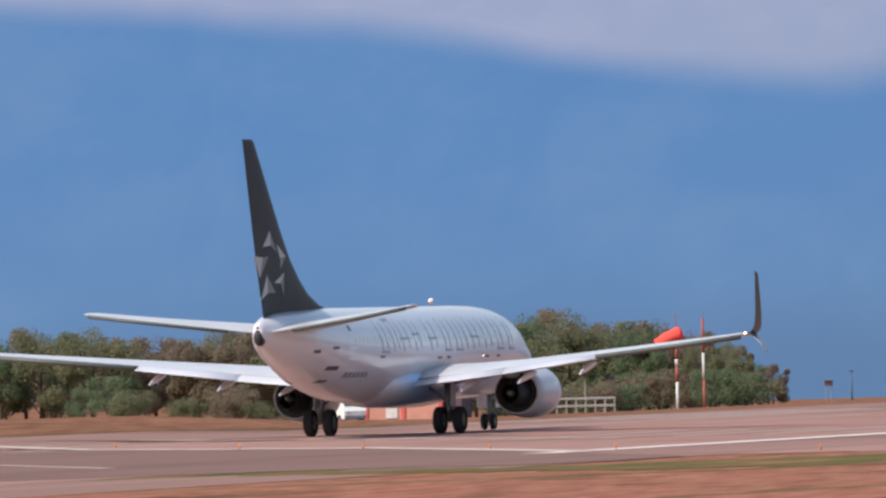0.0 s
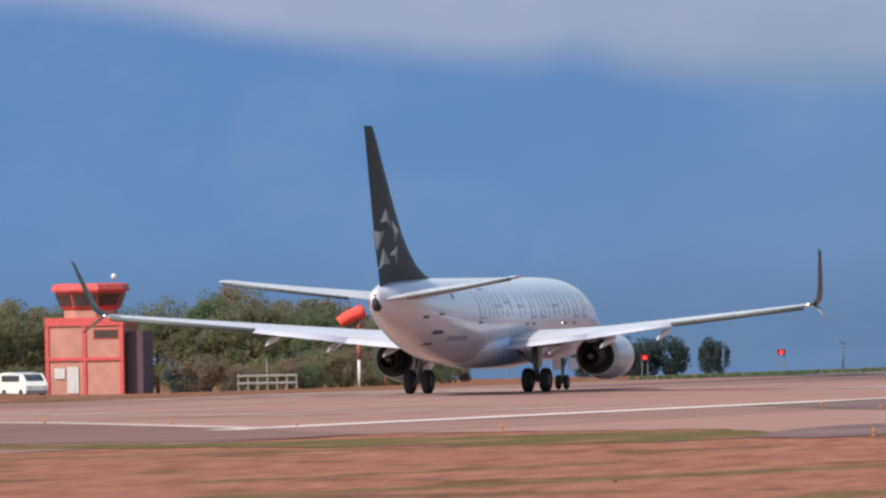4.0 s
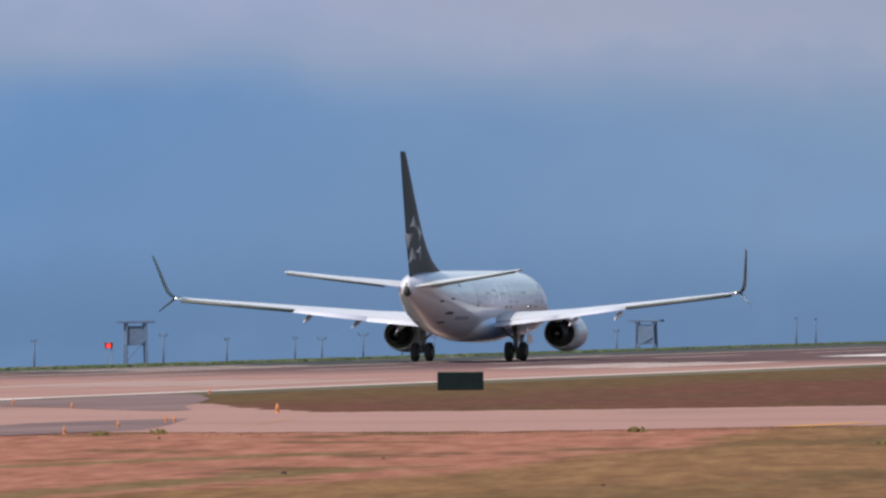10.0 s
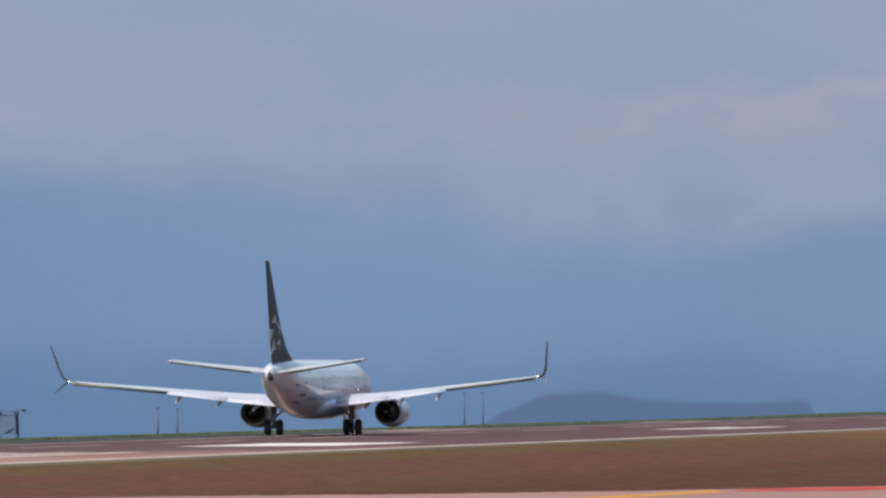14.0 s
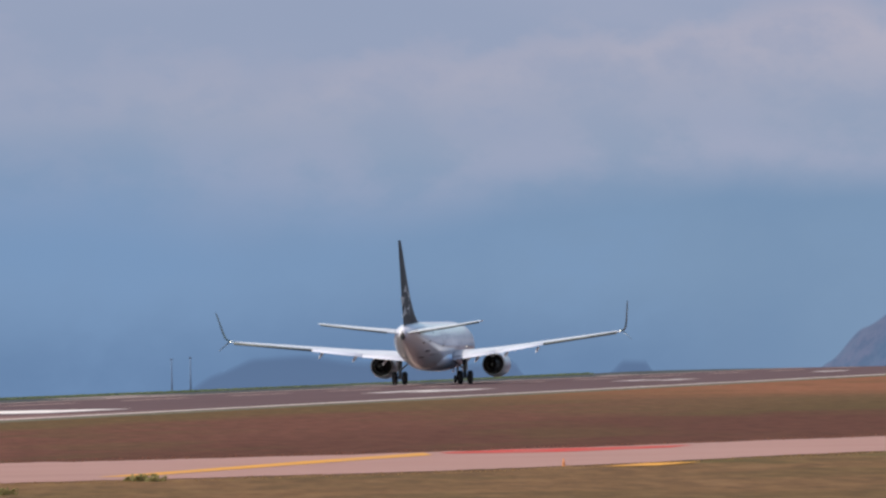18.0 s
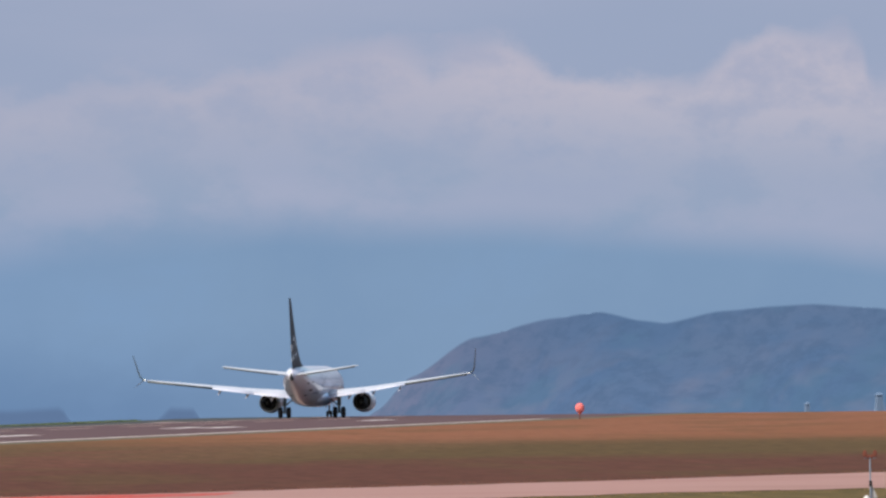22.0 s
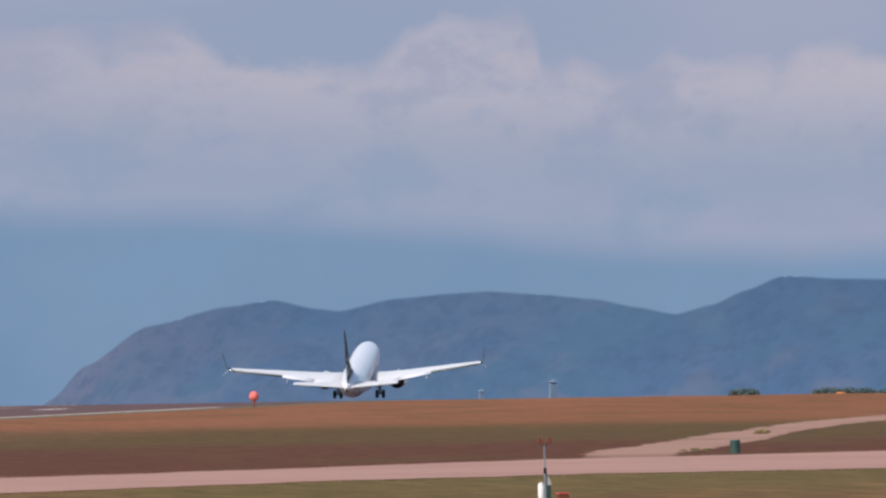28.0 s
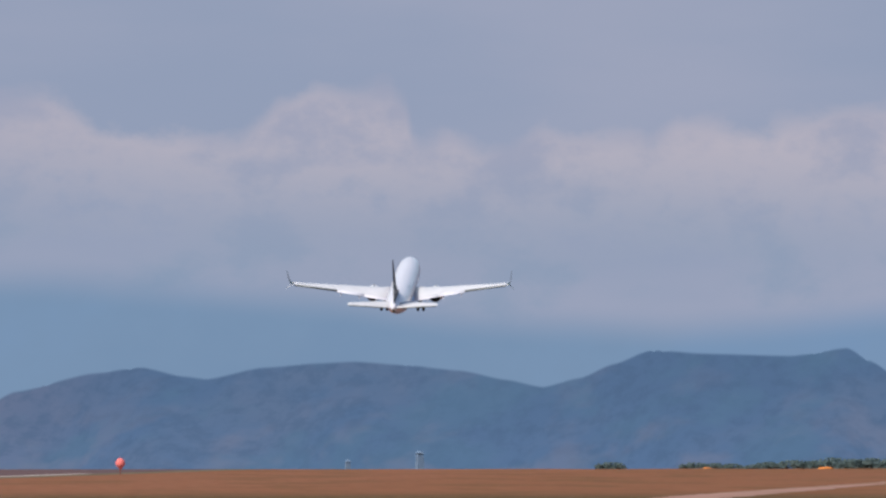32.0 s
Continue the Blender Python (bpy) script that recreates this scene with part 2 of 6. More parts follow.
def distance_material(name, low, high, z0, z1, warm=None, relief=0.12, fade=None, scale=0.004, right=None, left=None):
    """Far land seen through miles of air: haze and relief are painted into a glowing colour, unlit; where it goes up
    into cloud it thins out.
    """
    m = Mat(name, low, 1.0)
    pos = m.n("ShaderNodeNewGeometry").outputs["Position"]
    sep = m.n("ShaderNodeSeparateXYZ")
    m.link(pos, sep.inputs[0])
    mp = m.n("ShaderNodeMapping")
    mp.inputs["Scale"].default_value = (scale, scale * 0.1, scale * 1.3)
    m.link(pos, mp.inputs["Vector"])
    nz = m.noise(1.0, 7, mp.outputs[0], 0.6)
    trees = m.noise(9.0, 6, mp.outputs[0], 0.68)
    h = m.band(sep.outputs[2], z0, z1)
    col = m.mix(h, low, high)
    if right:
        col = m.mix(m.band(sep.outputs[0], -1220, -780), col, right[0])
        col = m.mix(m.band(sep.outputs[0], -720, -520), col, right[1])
        # haze glow painted darker towards the foot of the range
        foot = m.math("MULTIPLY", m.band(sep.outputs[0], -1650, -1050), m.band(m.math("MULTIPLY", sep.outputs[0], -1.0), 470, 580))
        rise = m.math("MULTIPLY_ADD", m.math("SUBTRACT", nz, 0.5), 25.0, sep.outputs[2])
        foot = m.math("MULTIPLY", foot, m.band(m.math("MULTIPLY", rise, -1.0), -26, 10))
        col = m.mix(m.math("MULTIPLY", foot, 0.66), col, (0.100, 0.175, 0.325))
    # warm haze tint painted over the left end of the hills
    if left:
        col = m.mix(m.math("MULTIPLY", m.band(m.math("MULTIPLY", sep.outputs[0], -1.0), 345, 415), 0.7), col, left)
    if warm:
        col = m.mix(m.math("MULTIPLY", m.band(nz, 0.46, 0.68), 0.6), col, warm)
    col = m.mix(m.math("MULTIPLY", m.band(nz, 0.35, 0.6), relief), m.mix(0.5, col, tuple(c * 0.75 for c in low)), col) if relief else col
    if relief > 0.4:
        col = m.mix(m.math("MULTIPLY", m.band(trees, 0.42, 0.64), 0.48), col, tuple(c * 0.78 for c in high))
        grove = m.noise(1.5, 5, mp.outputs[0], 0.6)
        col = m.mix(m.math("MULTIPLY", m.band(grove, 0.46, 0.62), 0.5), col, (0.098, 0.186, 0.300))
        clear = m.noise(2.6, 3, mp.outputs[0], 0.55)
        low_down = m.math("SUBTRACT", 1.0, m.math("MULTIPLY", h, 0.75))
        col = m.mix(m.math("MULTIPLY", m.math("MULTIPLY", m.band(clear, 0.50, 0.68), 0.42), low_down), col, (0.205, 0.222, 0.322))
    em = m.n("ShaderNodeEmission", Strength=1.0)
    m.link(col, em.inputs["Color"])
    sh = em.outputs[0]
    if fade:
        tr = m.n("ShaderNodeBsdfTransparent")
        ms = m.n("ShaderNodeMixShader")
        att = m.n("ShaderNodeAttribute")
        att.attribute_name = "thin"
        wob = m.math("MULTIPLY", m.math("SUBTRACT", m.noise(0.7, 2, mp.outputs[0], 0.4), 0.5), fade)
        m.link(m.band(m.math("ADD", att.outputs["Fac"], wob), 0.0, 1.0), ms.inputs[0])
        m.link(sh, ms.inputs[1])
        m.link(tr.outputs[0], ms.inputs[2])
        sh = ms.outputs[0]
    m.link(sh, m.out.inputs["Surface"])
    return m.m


def sky_material():
    """Hazy blue-grey sky, a little lighter in soft patches."""
    m = Mat("hazy_sky", (0.3, 0.36, 0.5), 1.0)
    pos = m.n("ShaderNodeNewGeometry").outputs["Position"]
    mp = m.n("ShaderNodeMapping")
    mp.inputs["Scale"].default_value = (0.004, 0.004, 0.014)
    m.link(pos, mp.inputs["Vector"])
    col = m.mix(m.band(m.noise(1.0, 5, mp.outputs[0], 0.5), 0.35, 0.7), (0.292, 0.348, 0.486), (0.345, 0.380, 0.508))
    em = m.n("ShaderNodeEmission", Strength=1.0)
    m.link(col, em.inputs["Color"])
    m.link(em.outputs[0], m.out.inputs["Surface"])
    return m.m


def cloud_material():
    """Lilac-grey cumulus that thins out at its edges and towards its foot."""
    m = Mat("cumulus", (0.5, 0.5, 0.6), 1.0)
    pos = m.n("ShaderNodeNewGeometry").outputs["Position"]
    mp = m.n("ShaderNodeMapping")
    mp.inputs["Scale"].default_value = (0.026, 0.026, 0.040)
    m.link(pos, mp.inputs["Vector"])
    puff = m.noise(1.0, 7, mp.outputs[0], 0.6)
    broad = m.noise(0.25, 3, mp.outputs[0], 0.5)
    att = m.n("ShaderNodeAttribute")
    att.attribute_name = "thin"
    d = m.math("ADD", att.outputs["Fac"], m.math("MULTIPLY", m.math("SUBTRACT", puff, 0.5), 2.2))
    d = m.math("ADD", d, m.math("MULTIPLY", m.math("SUBTRACT", broad, 0.5), 0.9))
    sep = m.n("ShaderNodeSeparateXYZ")
    m.link(pos, sep.inputs[0])
    low = m.math("ADD", sep.outputs[2], m.math("MULTIPLY", m.math("SUBTRACT", broad, 0.5), 70.0))
    # the blue haze tint of the cloud base slopes down towards the hills
    low = m.math("ADD", low, m.math("MULTIPLY", m.math("MAXIMUM", m.math("ADD", sep.outputs[0], 600.0), 0.0), 0.035))
    col = m.mix(m.band(puff, 0.35, 0.68), (0.352, 0.374, 0.496), (0.448, 0.428, 0.515))
    # lighter crowns put into the emission colour
    crown = m.math("MULTIPLY", m.band(att.outputs["Fac"], -3.5, 0.2), m.band(sep.outputs[0], -560, -410))
    crown = m.math("MULTIPLY", crown, m.band(puff, 0.3, 0.6))
    col = m.mix(m.math("MULTIPLY", crown, 0.5), col, (0.530, 0.490, 0.555))
    west = m.band(m.math("MULTIPLY", sep.outputs[0], -1.0), 700, 1100)
    col = m.mix(m.math("MULTIPLY", west, 0.8), col, m.mix(puff, (0.285, 0.360, 0.575), (0.365, 0.415, 0.610)))
    # distance haze painted into the lower part of the cloud
    col = m.mix(m.band(low, 42, 120), (0.255, 0.335, 0.475), col)
    em = m.n("ShaderNodeEmission", Strength=1.0)
    m.link(col, em.inputs["Color"])
    tr = m.n("ShaderNodeBsdfTransparent")
    ms = m.n("ShaderNodeMixShader")
    m.link(m.band(d, 0.05, 0.75), ms.inputs[0])
    m.link(em.outputs[0], ms.inputs[1])
    m.link(tr.outputs[0], ms.inputs[2])
    m.link(ms.outputs[0], m.out.inputs["Surface"])
    return m.m


WHITE = Mat("aircraft_white", (0.78, 0.79, 0.80), 0.28, coat=0.5)
_v = WHITE.coords("Object")
_n = WHITE.noise(0.9, 6, _v)
WHITE.color(WHITE.mix(WHITE.math("MULTIPLY", WHITE.band(_n, 0.45, 0.75), 0.22), (0.67, 0.66, 0.72), (0.55, 0.53, 0.56)))
WHITE = WHITE.m
WING_GREY = simple("wing_grey", (0.60, 0.60, 0.63), 0.35, coat=0.2, vary=0.06, scale=0.8)
# dark trailing edges: underside shade of wing and tailplane put into the colour
EDGE_SHADE = simple("edge_shade", (0.10, 0.11, 0.105), 0.6)
UNDER_GREY = simple("under_grey", (0.42, 0.43, 0.44), 0.45, vary=0.08, scale=0.8)
TAIL_DARK = simple("tail_charcoal", (0.023, 0.027, 0.032), 0.65, coat=0.03, vary=0.15, scale=0.7)
STAR_GREY = simple("emblem_silver", (0.43, 0.44, 0.45), 0.4, vary=0.08)
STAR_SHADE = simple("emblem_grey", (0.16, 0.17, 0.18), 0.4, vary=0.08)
LETTER = simple("letter_navy", (0.31, 0.31, 0.37), 0.4, vary=0.1)
SERVICE = simple("service_dark", (0.11, 0.105, 0.12), 0.5)
PANEL_DARK = simple("panel_dark", (0.06, 0.06, 0.065), 0.5)
WINGLET_DARK = simple("winglet_green", (0.035, 0.06, 0.05), 0.4)
RUBBER = simple("tyre_rubber", (0.026, 0.026, 0.029), 0.9)
STEEL = simple("gear_steel", (0.20, 0.21, 0.22), 0.4, metal=0.6)
HUB = simple("wheel_hub", (0.10, 0.10, 0.10), 0.5, metal=0.3)
# soot on the nozzles, and painted shade inside ducts and outlets
SOOT_SHADE = simple("nozzle_soot_shade", (0.024, 0.024, 0.027), 0.6, metal=0.2)
NACELLE = simple("nacelle_white", (0.62, 0.61, 0.66), 0.3, coat=0.3, vary=0.06)
GLASS_DARK = simple("cabin_pane", (0.57, 0.56, 0.63), 0.28, coat=0.5)
FAIRING = Mat("fairing_blue", (0.5, 0.6, 0.75), 0.3, coat=0.5)
_s = FAIRING.n("ShaderNodeSeparateXYZ")
FAIRING.link(FAIRING.coords("Object"), _s.inputs[0])
_f = FAIRING.math("ADD", FAIRING.band(_s.outputs[1], -4.6, 2.2), FAIRING.math("MULTIPLY", FAIRING.noise(0.8, 4, FAIRING.coords("Object")), 0.2))
FAIRING.color(FAIRING.ramp(_f, [(0.05, (0.64, 0.64, 0.71)), (0.42, (0.30, 0.47, 0.72)), (0.85, (0.12, 0.32, 0.66))]))
FAIRING = FAIRING.m
LAMP_WHITE = glow("lamp_white", (1.0, 0.95, 0.8), 3.5)
LAMP_RED = glow("lamp_red", (1.0, 0.035, 0.025), 1.7)

GROUND = ground_material()
RUNWAY = paving_material("runway_paving", (0.302, 0.166, 0.138), (0.395, 0.231, 0.197), (0.217, 0.117, 0.097), overlay=(0.058, 0.038, 0.042))
SHOULDER = paving_material("shoulder_paving", (0.248, 0.145, 0.120), (0.328, 0.194, 0.165), (0.170, 0.097, 0.080))
GRASSY_EDGE = paving_material("grassy_shoulder", (0.112, 0.096, 0.060), (0.165, 0.142, 0.095), (0.080, 0.064, 0.038))
OLD_ASPHALT = paving_material("old_asphalt", (0.182, 0.108, 0.093), (0.245, 0.149, 0.128), (0.142, 0.083, 0.071))
APRON = paving_material("apron_asphalt", (0.170, 0.112, 0.108), (0.235, 0.158, 0.150), (0.125, 0.082, 0.080))
TAXI = paving_material("taxiway_paving", (0.322, 0.180, 0.150), (0.395, 0.238, 0.204), (0.250, 0.136, 0.111), (0.05, 0.05, 1))
TRACK = paving_material("track_dirt", (0.285, 0.162, 0.124), (0.355, 0.214, 0.170), (0.180, 0.098, 0.066), (0.2, 0.05, 1))
PAINT_WHITE = worn_paint("paint_white", (0.72, 0.66, 0.62), (0.33, 0.22, 0.185), 0.43)
PAINT_WORN = worn_paint("paint_worn", (0.58, 0.50, 0.46), (0.33, 0.22, 0.185), 0.50)
PAINT_FADED = worn_paint("paint_faded", (0.40, 0.30, 0.265), (0.33, 0.22, 0.185), 0.5)
PAINT_YELLOW = worn_paint("paint_yellow", (0.58, 0.28, 0.060), (0.32, 0.20, 0.165), 0.46)
PAINT_RED = worn_paint("paint_red", (0.47, 0.070, 0.058), (0.30, 0.18, 0.15), 0.46)
TOWER_RED = simple("tower_red", (0.60, 0.088, 0.082), 0.6, vary=0.15)
TOWER_SALMON = simple("tower_salmon", (0.51, 0.250, 0.195), 0.85, vary=0.14, scale=0.8)
TOWER_GLASS = simple("tower_glass", (0.07, 0.05, 0.045), 0.12)
ORANGE = simple("sock_orange", (0.86, 0.105, 0.085), 0.85, vary=0.08)
POLE_WHITE = simple("pole_white", (0.60, 0.57, 0.56), 0.5)
POLE_RED = simple("pole_red", (0.30, 0.07, 0.055), 0.6)
POLE_GREY = simple("pole_grey", (0.17, 0.20, 0.25), 0.6)
SIGN_BLACK = simple("sign_black", (0.010, 0.016, 0.018), 0.85)
CAR_WHITE = simple("car_white", (0.80, 0.80, 0.78), 0.25, coat=0.6, vary=0.03)
CAR_GLASS = simple("car_glass", (0.05, 0.06, 0.07), 0.08)
BARREL = simple("barrel_green", (0.02, 0.055, 0.05), 0.5)
MARKER = simple("marker_orange", (0.52, 0.20, 0.08), 0.8)
BARK = simple("bark", (0.10, 0.075, 0.055), 0.9)


def leaf_material(name, dark, light):
    m = Mat(name, dark, 0.75)
    isl = m.n("ShaderNodeNewGeometry").outputs["Random Per Island"]
    col = m.ramp(isl, [(0.0, dark), (0.55, tuple((a + b) / 2 for a, b in zip(dark, light))), (1.0, light)])
    m.color(col)
    tl = m.n("ShaderNodeBsdfTranslucent")
    m.link(col, tl.inputs["Color"])
    ms = m.n("ShaderNodeMixShader", Fac=0.66)
    m.link(m.b.outputs[0], ms.inputs[1])
    m.link(tl.outputs[0], ms.inputs[2])
    m.link(ms.outputs[0], m.out.inputs["Surface"])
    return m.m


LEAF_OLIVE = leaf_material("leaf_olive", (0.215, 0.222, 0.125), (0.255, 0.255, 0.142))
LEAF_BROWN = leaf_material("leaf_brown", (0.252, 0.202, 0.142), (0.300, 0.236, 0.162))
LEAF_GREEN = leaf_material("leaf_green", (0.160, 0.215, 0.120), (0.205, 0.250, 0.136))
LEAF_DARK = leaf_material("leaf_dark", (0.062, 0.092, 0.092), (0.105, 0.145, 0.130))
WEED_LEAF = leaf_material("weed_leaf", (0.260, 0.225, 0.085), (0.360, 0.300, 0.120))
TUFT_GREEN = leaf_material("grass_green", (0.170, 0.225, 0.105), (0.270, 0.310, 0.165))
DRY_TUFT = leaf_material("dry_tuft", (0.360, 0.220, 0.100), (0.480, 0.300, 0.140))
BROWN_TUFT = leaf_material("brown_tuft", (0.260, 0.120, 0.075), (0.360, 0.170, 0.105))
# distance haze mixed into the base colour of far poles and shelters
HAZE_GREY = simple("pole_haze_grey", (0.098, 0.148, 0.235), 0.95)
# crest leaves made pale and bluish by haze in their colour
LEAF_HAZY = leaf_material("leaf_hazy", (0.140, 0.195, 0.190), (0.170, 0.222, 0.205))
FAR_SHOULDER = paving_material("far_shoulder_asphalt", (0.05, 0.055, 0.055), (0.08, 0.08, 0.078), (0.04, 0.045, 0.045))
VERGE_GRASS = Mat("verge_grass", (0.15, 0.10, 0.04), 0.95)
_p = VERGE_GRASS.n("ShaderNodeNewGeometry").outputs["Position"]
_m = VERGE_GRASS.n("ShaderNodeMapping")
_m.inputs["Scale"].default_value = (0.55, 0.07, 1)
VERGE_GRASS.link(_p, _m.inputs["Vector"])
_a, _b = VERGE_GRASS.noise(1.0, 5, _m.outputs[0], 0.65), VERGE_GRASS.noise(3.0, 4, _p, 0.7)
_c = VERGE_GRASS.ramp(_a, [(0.35, (0.100, 0.088, 0.030)), (0.52, (0.152, 0.122, 0.046)), (0.58, (0.225, 0.128, 0.066)), (0.66, (0.330, 0.155, 0.098))])
VERGE_GRASS.color(VERGE_GRASS.mix(VERGE_GRASS.math("MULTIPLY", _b, 0.35), _c, (0.075, 0.055, 0.022))).bump(_b, 0.4, 0.08)
VERGE_GRASS = VERGE_GRASS.m
FENCE_GREY = simple("fence_grey", (0.32, 0.31, 0.30), 0.6)


# ---- mesh helpers ----
def mesh(name, bm, material, smooth=False):
    me = bpy.data.meshes.new(name)
    bm.normal_update()
    bm.to_mesh(me)
    bm.free()
    me.materials.append(material)
    if smooth:
        for p in me.polygons:
            p.use_smooth = True
    return me


def thing(name, label, category, m=None, group="", kind=""):
    ob = new(name)
    ob.empty_display_size = 0.3
    if m is not None:
        ob.matrix_basis = m
    return tagged(ob, label, category, group, kind)


def part(name, bm, material, parent, label="", smooth=False, m=None):
    ob = new(name, mesh(name, bm, material, smooth))
    ob.parent = parent
    if m is not None:
        ob.matrix_basis = m
    return tagged(ob, label)


def again(ob, parent, m):
    """The same mesh once more, as a piece of parent."""
    o = new(ob.name.split(".")[0], ob.data)
    o.parent = parent
    o.matrix_basis = m
    return tagged(o, ob.get("label", ""))


def box(bm, x0, x1, y0, y1, z0, z1, bevel=0.0):
    r = bmesh.ops.create_cube(bm, size=1.0, matrix=Matrix.LocRotScale(((x0 + x1) / 2, (y0 + y1) / 2, (z0 + z1) / 2), None, (x1 - x0, y1 - y0, z1 - z0)))
    if bevel:
        es = list({e for v in r["verts"] for e in v.link_edges})
        bmesh.ops.bevel(bm, geom=es, offset=bevel, segments=2, affect="EDGES")
    return bm


def boxed(*a, **k):
    return box(bmesh.new(), *a, **k)


def tube(bm, p, q, r0, r1=None, n=12):
    """A capped, tapered rod from p to q."""
    p, q = Vector(p), Vector(q)
    m = Matrix.Translation((p + q) / 2) @ (q - p).to_track_quat("Z", "Y").to_matrix().to_4x4()
    bmesh.ops.create_cone(bm, cap_ends=True, segments=n, radius1=r0, radius2=r0 if r1 is None else r1, depth=(q - p).length, matrix=m)
    return bm


def rod(*a, **k):
    return tube(bmesh.new(), *a, **k)


def loft(bm, rings, close=True, caps=True):
    """Quads between rings of equally many points."""
    vs = [[bm.verts.new(p) for p in ring] for ring in rings]
    k = len(rings[0])
    for a, b in zip(vs, vs[1:]):
        for i in range(k if close else k - 1):
            j = (i + 1) % k
            bm.faces.new((a[i], a[j], b[j], b[i]))
    if caps and close:
        bm.faces.new(vs[0][::-1])
        bm.faces.new(vs[-1])
    bmesh.ops.recalc_face_normals(bm, faces=bm.faces)
    return bm


# ---- land ----
def level(x, y):
    """Height of the ground: level round the runway, falling away behind it and beyond the far crest."""
    z = 0.0
    u = -206.0 - x
    if u > 0:
        z -= 0.023 * min(u, 150.0) + 0.004 * max(0.0, min(u, 3000) - 150.0)
    v = y - 1450.0
    if v > 0:
        z -= 8e-6 * min(v, 700.0) ** 2 + 0.0112 * max(0.0, v - 700.0)
    d = math.hypot(x, y) - 1500.0
    if d > 0:
        z -= 0.0045 * d
    return z


def land(x, y):
    """The ground with the dip along the runway's far side."""
    z = level(x, y)
    if x < -180 and y > 0:
        w = min(1.0, (-180 - x) / 24.0)
        az = math.degrees(math.atan2(x, y))
        z -= w * math.hypot(x, y) * radians(float(np.interp(az, [-18.6, -17.7, -17.1, -16.6, -15.5, -14.6, -10.7, -9.7, -8.2, -7.0], [-0.07, -0.055, 0.008, 0.015, 0.023, 0.019, 0.025, 0.028, 0.036, 0])))
    return z


def ticks(*runs):
    out = []
    for a, b, s in runs:
        out += list(np.arange(a, b, s))
    return [float(v) for v in out] + [float(runs[-1][1])]


def sheet(name, xs, ys, lift, material, label="", hgt=land):
    bm = bmesh.new()
    grid = [[bm.verts.new((x, y, hgt(x, y) + lift)) for y in ys] for x in xs]
    for i in range(len(xs) - 1):
        for j in range(len(ys) - 1):
            bm.faces.new((grid[i][j], grid[i + 1][j], grid[i + 1][j + 1], grid[i][j + 1]))
    return tagged(new(name, mesh(name, bm, material, True)), label, "", "", "structure")


def ground_height(x, y):
    # shallow hummocks in the grass, none on the paved strips
    w = min(1.0, max(0.0, (x + 118) / 25.0)) * min(1.0, max(0.0, (-52 - x) / 10.0)) * min(1.0, max(0.0, (y - 620) / 60.0)) if y > 300 else 0.0
    return land(x, y) + 0.10 * w * noise.noise(Vector((x / 9, y / 22, 0)))


gx = ticks((-4600, -800, 380), (-800, -360, 44), (-360, 120, 6), (120, 800, 68), (800, 4601, 380))
gy = ticks((-1500, 200, 170), (200, 1600, 14), (1600, 2400, 50), (2400, 4700, 230))
ground = sheet("ground", gx, gy, 0.0, GROUND, "dry grass airfield with red bare soil and olive tufts", ground_height)
tagged(ground, category="ground")

ry = [y for y in gy if -400 < y < 2700]
sheet("runway", [-176, -163, -148, -134.5], ry, 0.02, RUNWAY, "long pinkish concrete runway with worn tyre-streaked surface")
sheet("runway_shoulder", [-134.5, -128, -123.5], [y for y in ry if y < 540], 0.012, SHOULDER, "worn pinkish shoulder along the runway's edge")
sheet("runway_shoulder", [-134.5, -130.5], [y for y in ry if y > 530], 0.012, GRASSY_EDGE, "olive grass-grown shoulder along the runway's edge")
sheet("runway_shoulder", [-189, -186, -180, -176], [y for y in ry if y < 735], 0.012, SHOULDER, "pinkish worn shoulder along the runway's far edge")
sheet("runway_shoulder", [-190, -186, -180, -175, -171.5], [y for y in ry if y > 730], 0.026, FAR_SHOULDER, "grey asphalt shoulder along the runway's far edge")

# taxiway that bends away from the runway, given by its two edges
TAXI_FAR = [(-123.5, 533), (-120, 527), (-113, 505), (-107, 489), (-98, 493), (-89, 501), (-81.6, 504.5), (-76.5, 511), (-68.4, 526.7), (-63.8, 543), (-59.3, 555), (-54.8, 569), (-49.5, 589.5), (-44.4, 604), (-37, 613), (-32.7, 624), (-15, 632), (20, 640), (90, 650)]
TAXI_NEAR = [(-123.5, 450), (-118, 449), (-112, 448), (-104, 428), (-95, 422), (-86, 420), (-80, 428), (-74, 432), (-68, 439), (-63, 445), (-58.3, 461), (-55.6, 480), (-53.1, 489.3), (-47.3, 509.8), (-38.4, 523), (-27.7, 529), (-12, 533), (20, 540), (90, 548)]


def strip(name, left, right, lift, material, label, cuts=4):
    bm = bmesh.new()
    rows = []
    for a, b in zip(left, right):
        row = []
        for i in range(cuts + 1):
            f = i / cuts
            x, y = a[0] * (1 - f) + b[0] * f, a[1] * (1 - f) + b[1] * f
            row.append(bm.verts.new((x, y, land(x, y) + lift)))
        rows.append(row)
    for a, b in zip(rows, rows[1:]):
        for i in range(cuts):
            bm.faces.new((a[i], b[i], b[i + 1], a[i + 1]))
    bmesh.ops.recalc_face_normals(bm, faces=bm.faces)
    if sum(f.normal.z for f in bm.faces) < 0:
        bmesh.ops.reverse_faces(bm, faces=bm.faces)
    return tagged(new(name, mesh(name, bm, material, True)), label, "", "", "structure")


